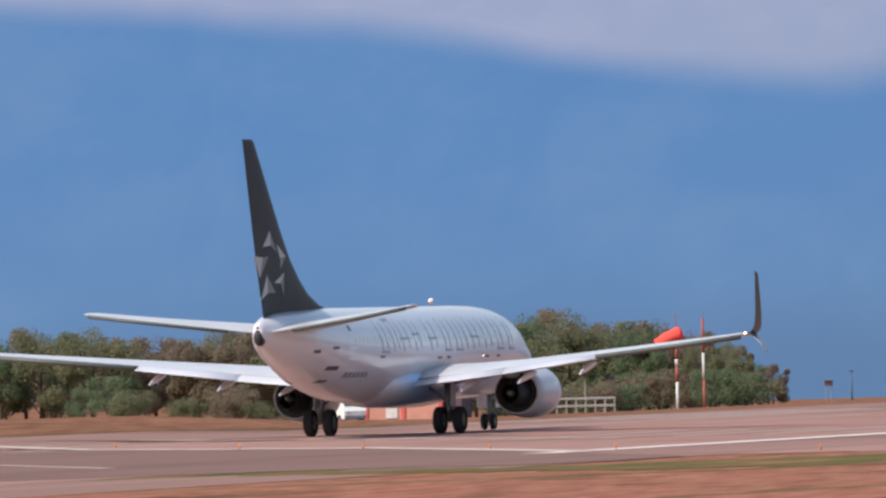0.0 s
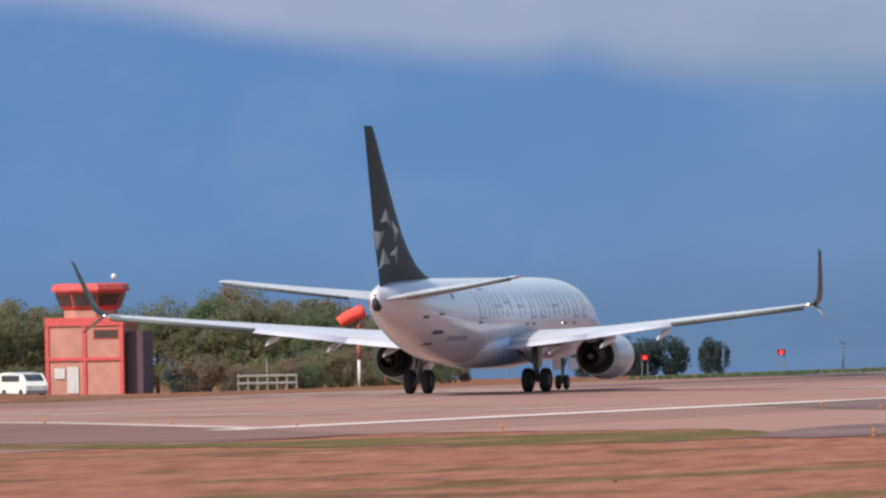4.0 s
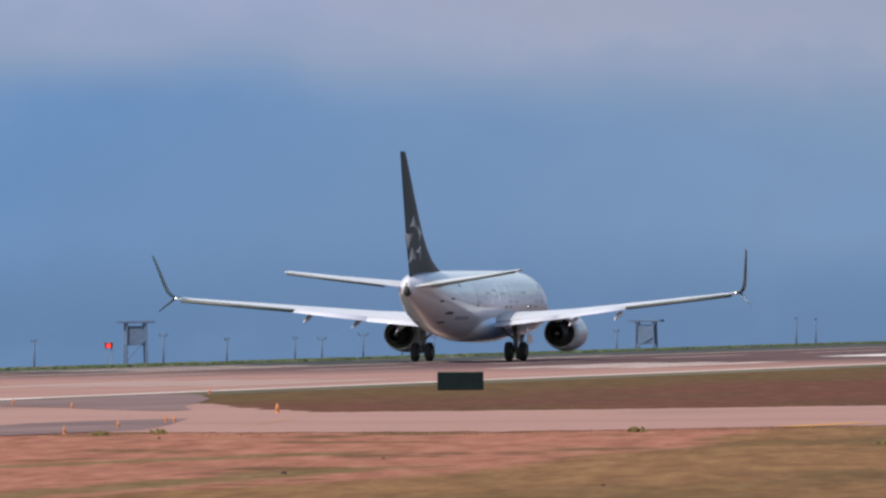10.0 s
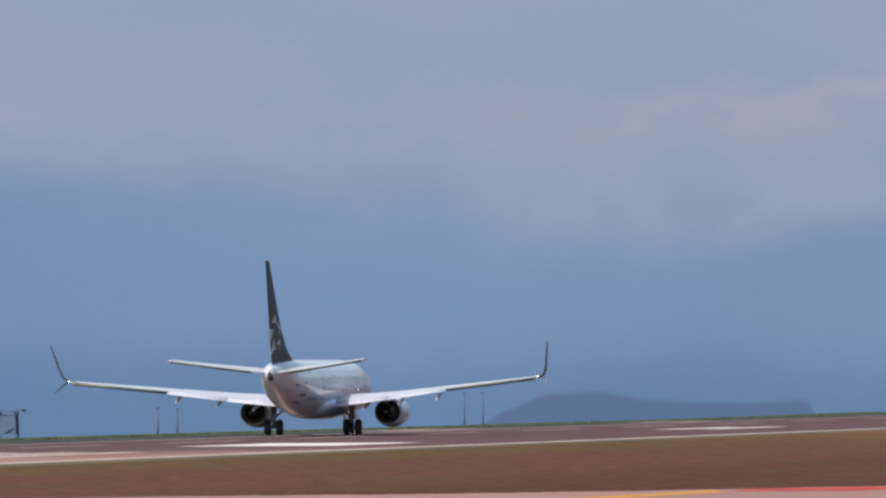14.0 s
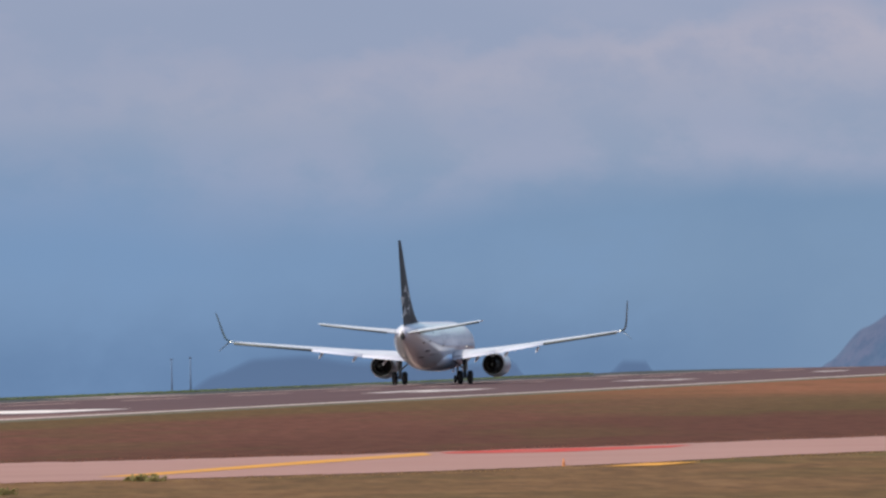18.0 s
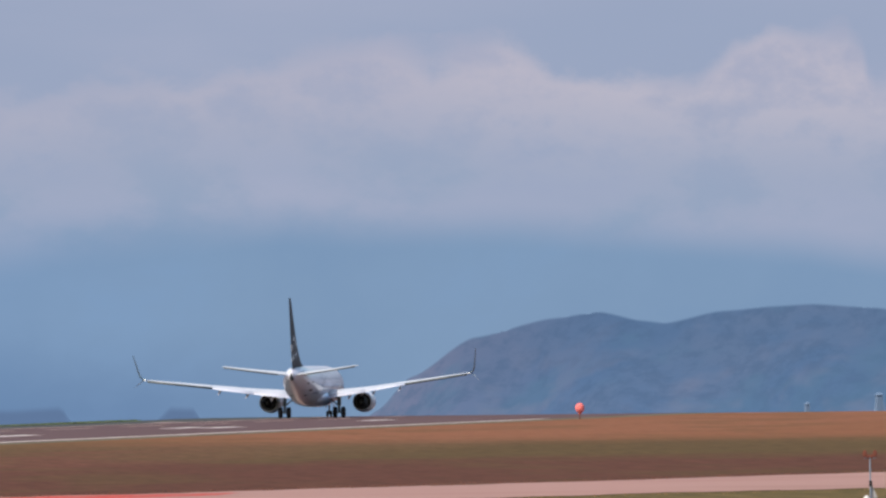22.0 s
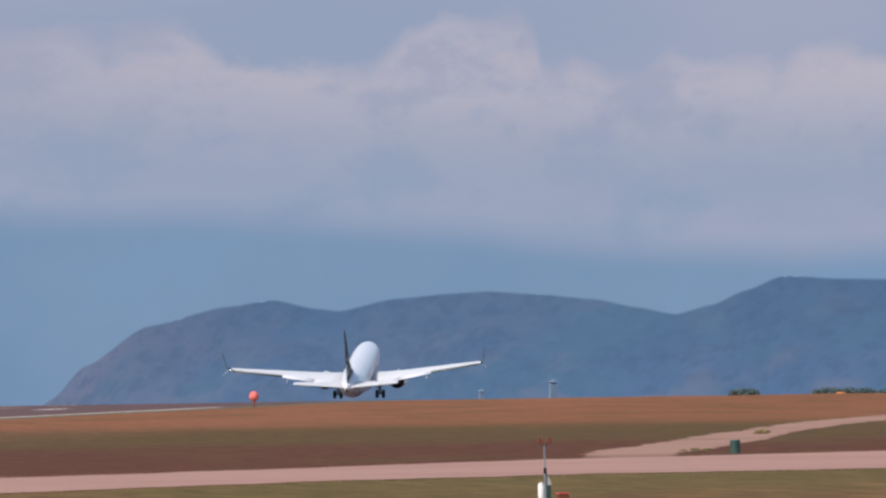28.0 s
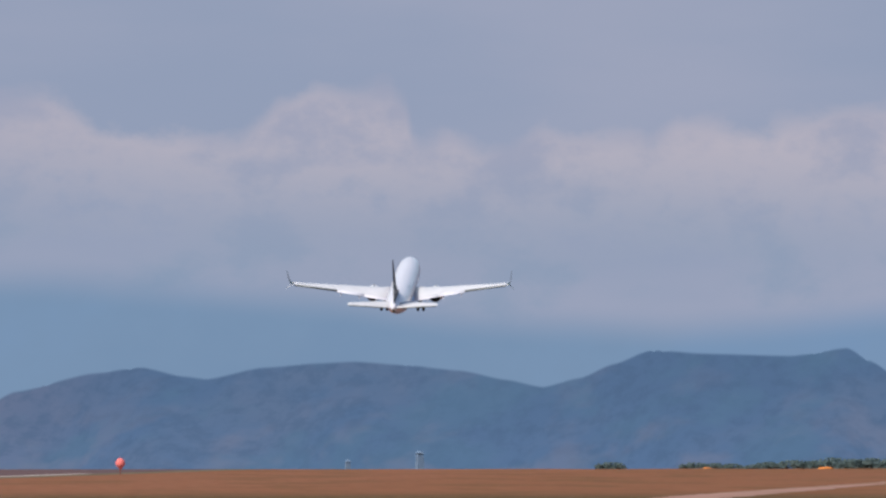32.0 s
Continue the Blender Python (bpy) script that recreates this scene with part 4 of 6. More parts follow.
ROOT = Vector((1.7, 0, 2.30))    # wing hinge, for the bending under lift
wings = []
for side in (1, -1):
    wing_rows = [(0.0, 23.6 - GEAR, 7.3, 0.0, 0.13, 0), (2.0, 22.2 - GEAR, 5.9, 0.18, 0.12, 0), (4.2, 21.0 - GEAR, 4.75, 0.40, 0.11, 0), (7.5, 19.3 - GEAR, 3.55, 0.76, 0.105, 0),
                 (11.0, 17.5 - GEAR, 2.60, 1.12, 0.10, 0), (14.6, 15.65 - GEAR, 1.75, 1.48, 0.10, 0), (15.25, 15.30 - GEAR, 1.62, 1.56, 0.10, 0)]
    wing = part("wing", flip(surface(wing_rows), side), WING_GREY, airliner, "swept light-grey wing with flaps set", True, pose(side * ROOT.x, 0, ROOT.z))
    wings.append((wing, side))
    lab = "charcoal blended winglet"
    bl = [(15.22, 15.32 - GEAR, 1.60, 1.56, 0.09, 0), (15.42, 15.08 - GEAR, 1.44, 1.60, 0.085, 16), (15.62, 14.80 - GEAR, 1.28, 1.72, 0.08, 34), (15.78, 14.42 - GEAR, 1.12, 1.95, 0.08, 56), (15.89, 14.05 - GEAR, 0.98, 2.30, 0.08, 70),
          (15.98, 13.65 - GEAR, 0.88, 2.72, 0.08, 78), (16.12, 13.00 - GEAR, 0.72, 3.40, 0.08, 80), (16.25, 12.36 - GEAR, 0.52, 4.02, 0.08, 80), (16.28, 12.00 - GEAR, 0.36, 4.15, 0.07, 80)]
    winglet = part("winglet", flip(surface(bl), side), WINGLET_DARK, wing, lab, True)
    ven = [(15.45, 14.75 - GEAR, 0.95, 1.58, 0.07, -30), (15.85, 14.35 - GEAR, 0.72, 1.22, 0.06, -45), (16.28, 13.65 - GEAR, 0.35, 0.80, 0.06, -45)]
    part("lower_winglet", flip(surface(ven), side), STAR_GREY, wing, "grey lower winglet blade", True)
    # trailing-edge flaps, a little drooped, and the aileron
    for s0, s1, y0, y1, c0, c1, z0, z1, nm in ((0.25, 4.12, 16.9, 16.75, 1.35, 1.25, -0.16, 0.22, "flap"), (4.12, 8.4, 16.75, 15.75, 1.22, 0.92, 0.22, 0.70, "flap"), (8.4, 15.0, 15.75, 14.0, 0.80, 0.40, 0.84, 1.51, "aileron")):
        droop = -0.13 if nm == "flap" else -0.02
        rows = [(s0, y0 - GEAR, c0, z0 - droop, 0.10, 0), ((s0 + s1) / 2, (y0 + y1) / 2 - GEAR, (c0 + c1) / 2, (z0 + z1) / 2 - droop, 0.10, 0), (s1, y1 - GEAR, c1, z1 - droop, 0.10, 0)]
        bmf = surface(rows, 7)
        if nm == "flap":
            for v in bmf.verts:
                f = (v.co.x - s0) / (s1 - s0)
                v.co.z += 0.24 * min(0.0, v.co.y - (y0 + (y1 - y0) * f - GEAR - 0.3))
        else:
            bmf.free()
            # blunt dark edge, standing in for the shadow below the outer wing
            bmf = loft(bmesh.new(), [[(s, y - GEAR, z + 0.02), (s, y - c - GEAR, z + 0.0), (s, y - c - GEAR, z - 0.16), (s, y - GEAR, z - 0.20)]
                                     for s, y, c, z in ((s0, y0, c0, z0 + 0.02), ((s0 + s1) / 2, (y0 + y1) / 2, (c0 + c1) / 2, (z0 + z1) / 2 + 0.02), (s1, y1, c1, z1 + 0.02))])
        part(nm, flip(bmf, side), WHITE if nm == "flap" else EDGE_SHADE, wing, "white flap panel set down for take-off" if nm == "flap" else "aileron panel darkened for the shade under the wing", True)
    # flap track fairings
    for s, y, z, ln in ((2.3, 17.5, -0.20, 3.0), (4.9, 17.0, 0.06, 2.9), (7.75, 16.2, 0.38, 2.6)):
        bmf = bmesh.new()
        rings = []
        for k in range(9):
            f = k / 8
            r = 0.135 * math.sin(math.pi * (0.06 + 0.90 * f)) ** 0.7
            rings.append([(s + 0.75 * r * math.cos(b), y + 1.2 - ln * f - GEAR, z + 0.12 - 0.18 * f - 0.26 * f * f + 1.15 * r * math.sin(b)) for b in [2 * math.pi * j / 12 for j in range(12)]])
        loft(bmf, rings)
        part("flap_fairing", flip(bmf, side), WHITE, wing, "white canoe-shaped flap fairing", True)
    bmf = bmesh.new()
    bmesh.ops.create_icosphere(bmf, subdivisions=2, radius=0.045, matrix=Matrix.Translation((15.28, 13.66 - GEAR, 1.60)))
    part("tip_light", flip(bmf, side), LAMP_WHITE, wing, "bright white wing-tip light", True)

    # engine
    ex, ez = side * 4.90, 1.61
    prof = [(24.1, 0.82), (24.25, 0.92), (24.2, 1.02), (23.8, 1.11), (23.1, 1.15), (22.4, 1.12), (21.6, 1.03), (20.9, 0.93), (20.9, 0.87), (21.9, 0.88), (22.7, 0.86)]
    bmf = bmesh.new()
    loft(bmf, [[(ex + r * 1.03 * math.sin(2 * math.pi * k / 32), y - GEAR, ez + r * (0.96 if math.cos(2 * math.pi * k / 32) < 0 else 1.0) * math.cos(2 * math.pi * k / 32)) for k in range(32)] for y, r in prof], caps=False)
    engine = part("engine", bmf, NACELLE, airliner, "white engine nacelle under the wing", True)
    # solid black plug: the duct's inner shade put into the colour
    part("fan_duct", rod((ex, 23.1 - GEAR, ez), (ex, 21.0 - GEAR, ez), 0.88, 0.88, 28), SOOT_SHADE, engine, "dark disc standing in for the shaded fan duct")
    bmf = bmesh.new()
    loft(bmf, [[(ex + r * math.sin(2 * math.pi * k / 24), y - GEAR, ez + r * math.cos(2 * math.pi * k / 24)) for k in range(24)] for y, r in ((22.1, 0.68), (21.1, 0.66), (20.2, 0.52), (19.8, 0.45), (19.8, 0.41), (20.7, 0.42))], caps=False)
    part("core_nozzle", bmf, SOOT_SHADE, engine, "sooty core exhaust nozzle", True)
    part("exhaust_plug", rod((ex, 20.7 - GEAR, ez), (ex, 19.7 - GEAR, ez), 0.28, 0.10, 18), STEEL, engine, "metal exhaust plug", True)
    bmf = bmesh.new()
    loft(bmf, [[(ex + w * math.cos(a), y - GEAR, z + hh * math.sin(a)) for a in [2 * math.pi * k / 12 for k in range(12)]] for y, w, z, hh in ((24.2, 0.08, ez + 1.10, 0.1), (22.8, 0.22, ez + 1.08, 0.25), (21.2, 0.22, ez + 0.98, 0.35), (19.6, 0.16, ez + 0.92, 0.28), (18.6, 0.05, ez + 0.95, 0.08))])
    part("pylon", bmf, UNDER_GREY, engine, "grey engine pylon", True)

    # tailplane
    st = [(0.35, 5.15 - GEAR, 4.65, 4.44, 0.10, 0), (1.2, 4.50 - GEAR, 4.05, 4.56, 0.10, 0), (4.2, 2.30 - GEAR, 2.75, 4.97, 0.08, 0), (6.75, 0.33 - GEAR, 1.84, 5.34, 0.07, 0), (7.0, -0.08 - GEAR, 1.50, 5.37, 0.05, 0)]
    stab = part("tailplane", flip(surface(st), side), WING_GREY, airliner, "light-grey swept tailplane", True)
    # dark edge painted for the shaded underside of the tailplane
    bmf = loft(bmesh.new(), [[(s, y - GEAR, z + 0.03), (s, y - c - GEAR, z + 0.02), (s, y - c - GEAR, z - 0.09), (s, y - GEAR, z - 0.13)] for s, y, c, z in ((1.4, 0.56, 0.40, 4.57), (4.2, -0.30, 0.34, 4.95), (6.8, -1.42, 0.28, 5.33))])
    part("elevator", flip(bmf, side), EDGE_SHADE, stab, "elevator panel darkened for the shade under the tailplane", True)

# fin with a swept dorsal fillet
FIN = [(4.9, 11.6, 0.80), (5.28, 10.2, 0.70), (5.55, 8.4, 0.62), (6.0, 6.9, 0.42), (6.6, 5.75, 0.22), (7.4, 4.60, -0.05), (8.6, 3.35, -0.42), (10.2, 1.90, -0.88), (11.7, 0.55, -1.30), (12.24, 0.05, -1.46), (12.37, -0.20, -1.48)]
bm = bmesh.new()
rings = []
for z, le, te in FIN:
    ch = le - te
    th = 0.055 if z > 6.2 else 0.055 * 6.0 / ch
    if z < 5.4:
        th = 0.30 / ch
    rings.append([(pz * 1.0, le - GEAR + py, z) for py, pz in [(a, b - 0.02 * ch * math.sin(math.pi * min(1, -a / ch))) for a, b in foil(ch, th * 1.6 if z > 6.2 else th * 1.6, 11)]])
loft(bm, rings)
fin = part("fin", bm, TAIL_DARK, airliner, "tall charcoal tail fin", True)


def fin_point(y, z, side):
    """On the fin's skin: half thickness as lofted."""
    for (z0, l0, t0), (z1, l1, t1) in zip(FIN, FIN[1:]):
        if z0 <= z <= z1:
            f = (z - z0) / (z1 - z0)
            le, te = l0 + (l1 - l0) * f, t0 + (t1 - t0) * f
            ch = le - te
            u = max(0.02, min(0.98, (le - y) / ch))
            t = 5 * 0.055 * 1.6 * (0.2969 * math.sqrt(u) - 0.126 * u - 0.3516 * u * u + 0.2843 * u ** 3 - 0.1015 * u ** 4) * ch
            return Vector((side * (t + 0.012), y - GEAR, z))
    return Vector((side * 0.2, y - GEAR, z))


# five silver wedges set as a star, each with a lit and a shaded facet, on both sides of the fin
def facet(points, side):
    bm = bmesh.new()
    top = [fin_point(y, z, side) for y, z in points]
    vs = [bm.verts.new(p) for p in top]
    lo = [bm.verts.new(Vector((p.x - side * 0.06, p.y, p.z))) for p in top]
    bm.faces.new(vs)
    bm.faces.new(lo[::-1])
    n = len(vs)
    for i in range(n):
        bm.faces.new((vs[i], lo[i], lo[(i + 1) % n], vs[(i + 1) % n]))
    bmesh.ops.recalc_face_normals(bm, faces=bm.faces)
    return bm


WEDGES = [([(1.48, 8.61), (0.71, 7.96), (1.57, 8.02)], [(1.48, 8.61), (1.57, 8.02), (2.34, 7.72)]),
          ([(2.34, 8.06), (3.45, 7.57), (2.69, 7.50)], [(3.45, 7.57), (2.69, 7.03), (2.69, 7.50)]),
          ([(-0.25, 7.58), (0.67, 7.52), (0.37, 6.68)], [(0.67, 7.52), (1.31, 7.58), (0.37, 6.68)]),
          ([(1.14, 6.79), (0.54, 5.80), (1.23, 6.06)], [(1.14, 6.79), (1.23, 6.06), (2.08, 6.07)]),
          ([(3.12, 6.88), (1.95, 6.48), (2.69, 6.46)], [(3.12, 6.88), (2.69, 6.46), (2.99, 5.92)])]
for side in (1, -1):
    for lit, shaded in WEDGES:
        wedge = part("emblem_wedge", facet(lit, side), STAR_GREY, fin, "silver wedge of the tail emblem")
        part("wedge_facet", facet(shaded, side), STAR_SHADE, wedge, "grey facet of the emblem wedge")


def patch(x0, x1, z0, z1, side, proud=0.012, n=4):
    """A plate that follows the hull's side."""
    bm = bmesh.new()
    cols = []
    for i in range(n + 1):
        x = x0 + (x1 - x0) * i / n
        cols.append([bm.verts.new(skin(x, z0 + (z1 - z0) * j / n, side, proud)) for j in range(n + 1)])
    for a, b in zip(cols, cols[1:]):
        for j in range(n):
            bm.faces.new((a[j], b[j], b[j + 1], a[j + 1]))
    bmesh.ops.recalc_face_normals(bm, faces=bm.faces)
    bmesh.ops.solidify(bm, geom=list(bm.faces), thickness=0.01)
    return bm


for side in (1, -1):
    # the title on the upper side as plain upright bars with short dashes
    for x, w, dash in ((11.3, 1.3, 3.50), (13.0, 1.2, 4.86), (14.3, 1.5, 4.05), (16.2, 1.3, 4.22), (18.4, 1.5, 4.03), (20.6, 1.2, 3.51), (22.3, 1.2, 3.51), (24.0, 0.3, 0.0), (24.7, 1.5, 4.05), (26.6, 1.5, 0.0), (28.6, 1.3, 3.51), (30.6, 1.1, 3.49)):
        part("title_bar", patch(x + w * 0.22, x + w * 0.22 + 0.10, 3.52, 4.86, side), LETTER, fuselage, "slender grey bar of the fuselage title")
        if w > 0.5:
            part("title_bar", patch(x + w * 0.82, x + w * 0.82 + 0.08, 3.62, 4.76, side), LETTER, fuselage, "slender grey bar of the fuselage title")
        if dash:
            part("title_dash", patch(x + w * 0.1, x + w * 0.95, dash - 0.05, dash + 0.05, side), LETTER, fuselage, "short grey dash of the fuselage title")
    # cabin windows
    shared = None
    for k in range(46):
        xw = 8.2 + 0.52 * k
        p = skin(xw, 4.02, side, 0.001)
        zc, rx, rz = hull(xw)
        tilt = math.degrees(math.atan2((4.02 - zc) / rz / rz, p.x / rx / rx * side)) * side
        if shared is None:
            bmw = bmesh.new()
            bmesh.ops.create_cone(bmw, cap_ends=True, segments=10, radius1=0.10, radius2=0.10, depth=0.008, matrix=Matrix.Rotation(radians(90), 4, "Y") @ Matrix.Diagonal((1.35, 1, 1, 1)))
            shared = part("cabin_window", bmw, GLASS_DARK, fuselage, "", False, pose(*p, 0, -tilt, 0))
        else:
            again(shared, fuselage, pose(*p, 0, -tilt, 0))
    for x0, x1, z0, z1 in ((7.4, 8.3, 2.75, 4.6), (31.0, 31.95, 2.75, 4.6)):
        part("cabin_door", patch(x0, x1, z0, z1, side, 0.008), WHITE, fuselage, "white cabin door")
    for x, z, w, h in ((7.92, 4.54, 0.26, 0.24), (4.2, 3.60, 0.55, 0.13), (5.88, 3.73, 0.62, 0.12), (6.08, 2.89, 0.95, 0.17), (6.28, 2.35, 0.50, 0.11), (11.5, 3.30, 0.6, 0.10), (19.9, 3.2, 0.6, 0.10), (21.2, 3.2, 0.55, 0.10), (27.0, 3.2, 0.6, 0.10), (28.8, 3.2, 0.55, 0.10)):
        part("service_panel", patch(x - w / 2, x + w / 2, z - h / 2, z + h / 2, side), SERVICE, fuselage, "small dark service panel")
    # registration as plain bars
    for k in range(6):
        part("registration_bar", patch(7.45 + 0.43 * k, 7.78 + 0.43 * k, 2.48, 2.70, side, 0.010, 2), LETTER, fuselage, "dark registration bar")
    part("belly_lamp", rod((side * 1.84, 26.39 - GEAR, 3.21), (side * 1.91, 26.39 - GEAR, 3.21), 0.02, 0.014, 10), LAMP_WHITE, fuselage, "small bright side lamp")

def wheel(parent, x, y, r, w):
    prof = [(-w / 2, r * 0.55), (-w / 2, r * 0.86), (-w * 0.38, r * 0.97), (-w * 0.2, r), (w * 0.2, r), (w * 0.38, r * 0.97), (w / 2, r * 0.86), (w / 2, r * 0.55)]
    tyre = part("tyre", loft(bmesh.new(), [[(x + px, y + pr * math.sin(2 * math.pi * k / 28), r + pr * math.cos(2 * math.pi * k / 28)) for k in range(28)] for px, pr in prof], caps=False), RUBBER, parent, "black rubber tyre", True)
    part("rim", rod((x - w * 0.42, y, r), (x + w * 0.42, y, r), r * 0.57, None, 20), HUB, parent, "metal wheel hub")
    return tyre


for side in (1, -1):
    bm = bmesh.new()
    gx0 = side * 2.86
    tube(bm, (gx0, 0, 0.55), (gx0 - side * 0.1, 0.05, 2.35), 0.13, 0.17, 14)
    tube(bm, (gx0 - 0.55, 0, 0.56), (gx0 + 0.55, 0, 0.56), 0.09, None, 10)
    tube(bm, (gx0, 0.05, 1.2), (gx0 - side * 1.2, 0.1, 2.2), 0.07, None, 8)
    tube(bm, (gx0, -0.25, 0.75), (gx0, -0.12, 1.5), 0.05, None, 8)
    gear = part("main_gear", bm, STEEL, airliner, "main landing gear leg with two wheels", True)
    for d in (-0.43, 0.43):
        wheel(gear, gx0 + d, 0, 0.565, 0.40)
    part("gear_door", boxed(gx0 + side * 0.16 - 0.02, gx0 + side * 0.16 + 0.02, -0.35, 0.35, 1.15, 2.3, bevel=0.015), UNDER_GREY, gear, "grey gear door")
bm = bmesh.new()
tube(bm, (0, 15.6, 0.36), (0, 15.75, 1.6), 0.08, 0.11, 12)
tube(bm, (-0.28, 15.6, 0.345), (0.28, 15.6, 0.345), 0.06, None, 10)
tube(bm, (0, 15.65, 0.9), (0, 16.6, 1.5), 0.05, None, 8)
nose_gear = part("nose_gear", bm, STEEL, airliner, "nose landing gear leg with two wheels", True)
for d in (-0.2, 0.2):
    wheel(nose_gear, d, 15.6, 0.345, 0.2)
for side in (1, -1):
    part("gear_door", boxed(side * 0.42 - 0.015, side * 0.42 + 0.015, 15.3, 17.0, 0.95, 1.5, bevel=0.01), WHITE, nose_gear, "white nose gear door")


# ---- things on the airfield ----
def spot(az, dist, lift=0.0):
    x, y = at(dist, az)
    return x, y, land(x, y) + lift


def dip(az, dist):
    """How far the ground lies below its level there."""
    x, y = at(dist, az)
    return level(x, y) - land(x, y)


def facing(az, dist, turn=0.0, lift=0.0):
    """A pose on the ground whose -y side looks back at the terrace."""
    return pose(*spot(az, dist, lift), 0, 0, -az + turn)


def tree_parts(seed, height, width, leaves, leaf, size, bare=0.3):
    """Trunk with limbs, and a crown of leaf clumps round the limbs' ends with gaps between."""
    rnd = random.Random(seed)
    trunk, crown = bmesh.new(), bmesh.new()
    top = Vector((rnd.uniform(-0.2, 0.2), rnd.uniform(-0.2, 0.2), height * 0.62))
    tube(trunk, (0, 0, -0.3), top * 0.55, 0.045 * height * 0.5, 0.03 * height * 0.5, 8)
    tube(trunk, top * 0.55, top, 0.03 * height * 0.5, 0.012 * height * 0.5, 7)
    ends = []
    for k in range(22):
        a, f = rnd.uniform(0, 6.283), rnd.uniform(bare, 1.0)
        p = top * f
        r = width * 0.5 * rnd.uniform(0.45, 1.0) * (1.15 - 0.5 * abs(f - 0.6))
        q = p + Vector((r * math.cos(a), r * math.sin(a), height * rnd.uniform(0.04, 0.30)))
        tube(trunk, p, q, 0.016 * height * 0.4, 0.006 * height * 0.4, 5)
        ends.append((q, rnd.uniform(0.10, 0.24) * width))
    ends.append((top + Vector((0, 0, height * 0.2)), 0.24 * width))
    for k in range(leaves):
        q, r = ends[rnd.randrange(len(ends))]
        d = Vector((rnd.gauss(0, 1), rnd.gauss(0, 1), rnd.gauss(0, 0.8)))
        c = q + d.normalized() * r * rnd.uniform(0.3, 1.0) ** 0.6
        c.z = max(0.0, min(c.z, height))
        s = size * rnd.uniform(0.6, 1.4)
        u = (d.normalized() * 0.7 + Vector((rnd.gauss(0, 0.6), rnd.gauss(0, 0.6), rnd.gauss(0, 0.6) + 0.4))).normalized()
        v = u.orthogonal().normalized()
        w = u.cross(v)
        crown.faces.new([crown.verts.new(c + v * s * x + w * s * y) for x, y in ((-1, -0.3), (0.1, -0.8), (1, 0.2), (-0.2, 0.9))])
    return trunk, crown


def make_tree(name, seed, height, width, leaves, leaf, size, label, category, group, m, bare=0.3):
    tr = thing(name, label, category, m, group)
    trunk, crown = tree_parts(seed, height, width, leaves, leaf, size, bare)
    part("trunk", trunk, BARK, tr, "brown trunk with limbs", True)
    part("crown", crown, leaf, tr)
    return tr


KINDS = [make_tree("tree", 11 + k, h, w, 13000, leaf, 0.080, lab, "tree", "trees behind the runway", facing(-19.6 - 0.25 * k, 1180), 0.04)
         for k, (h, w, leaf, lab) in enumerate(((7.2, 5.6, LEAF_OLIVE, "dusty olive tree in the belt behind the runway"), (6.6, 5.2, LEAF_BROWN, "dry brownish tree in the belt behind the runway"),
                                                (7.6, 5.0, LEAF_GREEN, "green broad tree in the belt behind the runway"), (6.2, 6.0, LEAF_OLIVE, "low spreading olive tree behind the runway"),
                                                (5.6, 5.0, LEAF_BROWN, "dry brown leafy tree behind the runway")))]
SHRUBS = [make_tree("shrub", 31 + k, h, w, 4000, leaf, 0.065, lab, "shrub", "shrubs before the trees", facing(-19.2 - 0.2 * k, 1060), 0.1)
          for k, (h, w, leaf, lab) in enumerate(((2.6, 3.6, LEAF_BROWN, "dry brown shrub before the tree belt"), (2.9, 3.4, LEAF_GREEN, "green shrub before the tree belt"), (2.3, 3.8, LEAF_OLIVE, "olive shrub before the tree belt")))]
TREETOPS = [(-19.5, 0.0), (-18.29, 0.008), (-18.1, 0.038), (-17.87, 0.032), (-17.64, 0.0), (-17.24, 0.004), (-16.7, 0.0), (-16.3, 0.025), (-16.13, 0.032), (-16.01, 0.052), (-15.9, 0.026), (-15.74, -0.02), (-15.6, -0.005),
            (-15.39, -0.069), (-15.21, -0.132), (-15.12, -0.2), (-15.0, -0.25)]
rnd = random.Random(5)
for row in range(3):
    a = -19.4
    while a < -15.12:
        d = (1130, 1165, 1205)[row] + rnd.uniform(-10, 10)
        x, y, z = spot(a, d)
        want = EYE[2] + d * math.tan(radians(profile(TREETOPS, a))) - z + 0.5
        k = rnd.choice((0, 0, 1, 1, 2, 3, 4) if a < -16.9 else (0, 2, 2, 0, 3, 1))
        s = max(0.45, want * rnd.uniform(0.84, 1.03) / (7.2, 6.6, 7.6, 6.2, 5.6)[k])
        o = copy_thing(KINDS[k], pose(x, y, z, 0, 0, rnd.uniform(0, 360)))
        o.scale = (s * rnd.uniform(0.85, 1.1), s * rnd.uniform(0.85, 1.1), s)
        a += rnd.uniform(0.13, 0.22)
for row in range(2):
    a = -19.0
    while a < -15.15:
        d = (1075, 1105)[row] + rnd.uniform(-8, 8)
        x, y, z = spot(a, d)
        if not (-17.05 < a < -16.25 and d < 1100) and (a > -16.3 or rnd.random() < 0.6):
            k = rnd.choice((0, 0, 1, 2, 2))
            o = copy_thing(SHRUBS[k], pose(x, y, z, 0, 0, rnd.uniform(0, 360)))
            s = rnd.uniform(0.7, 1.25)
            o.scale = (s, s, s)
        a += rnd.uniform(0.10, 0.20)
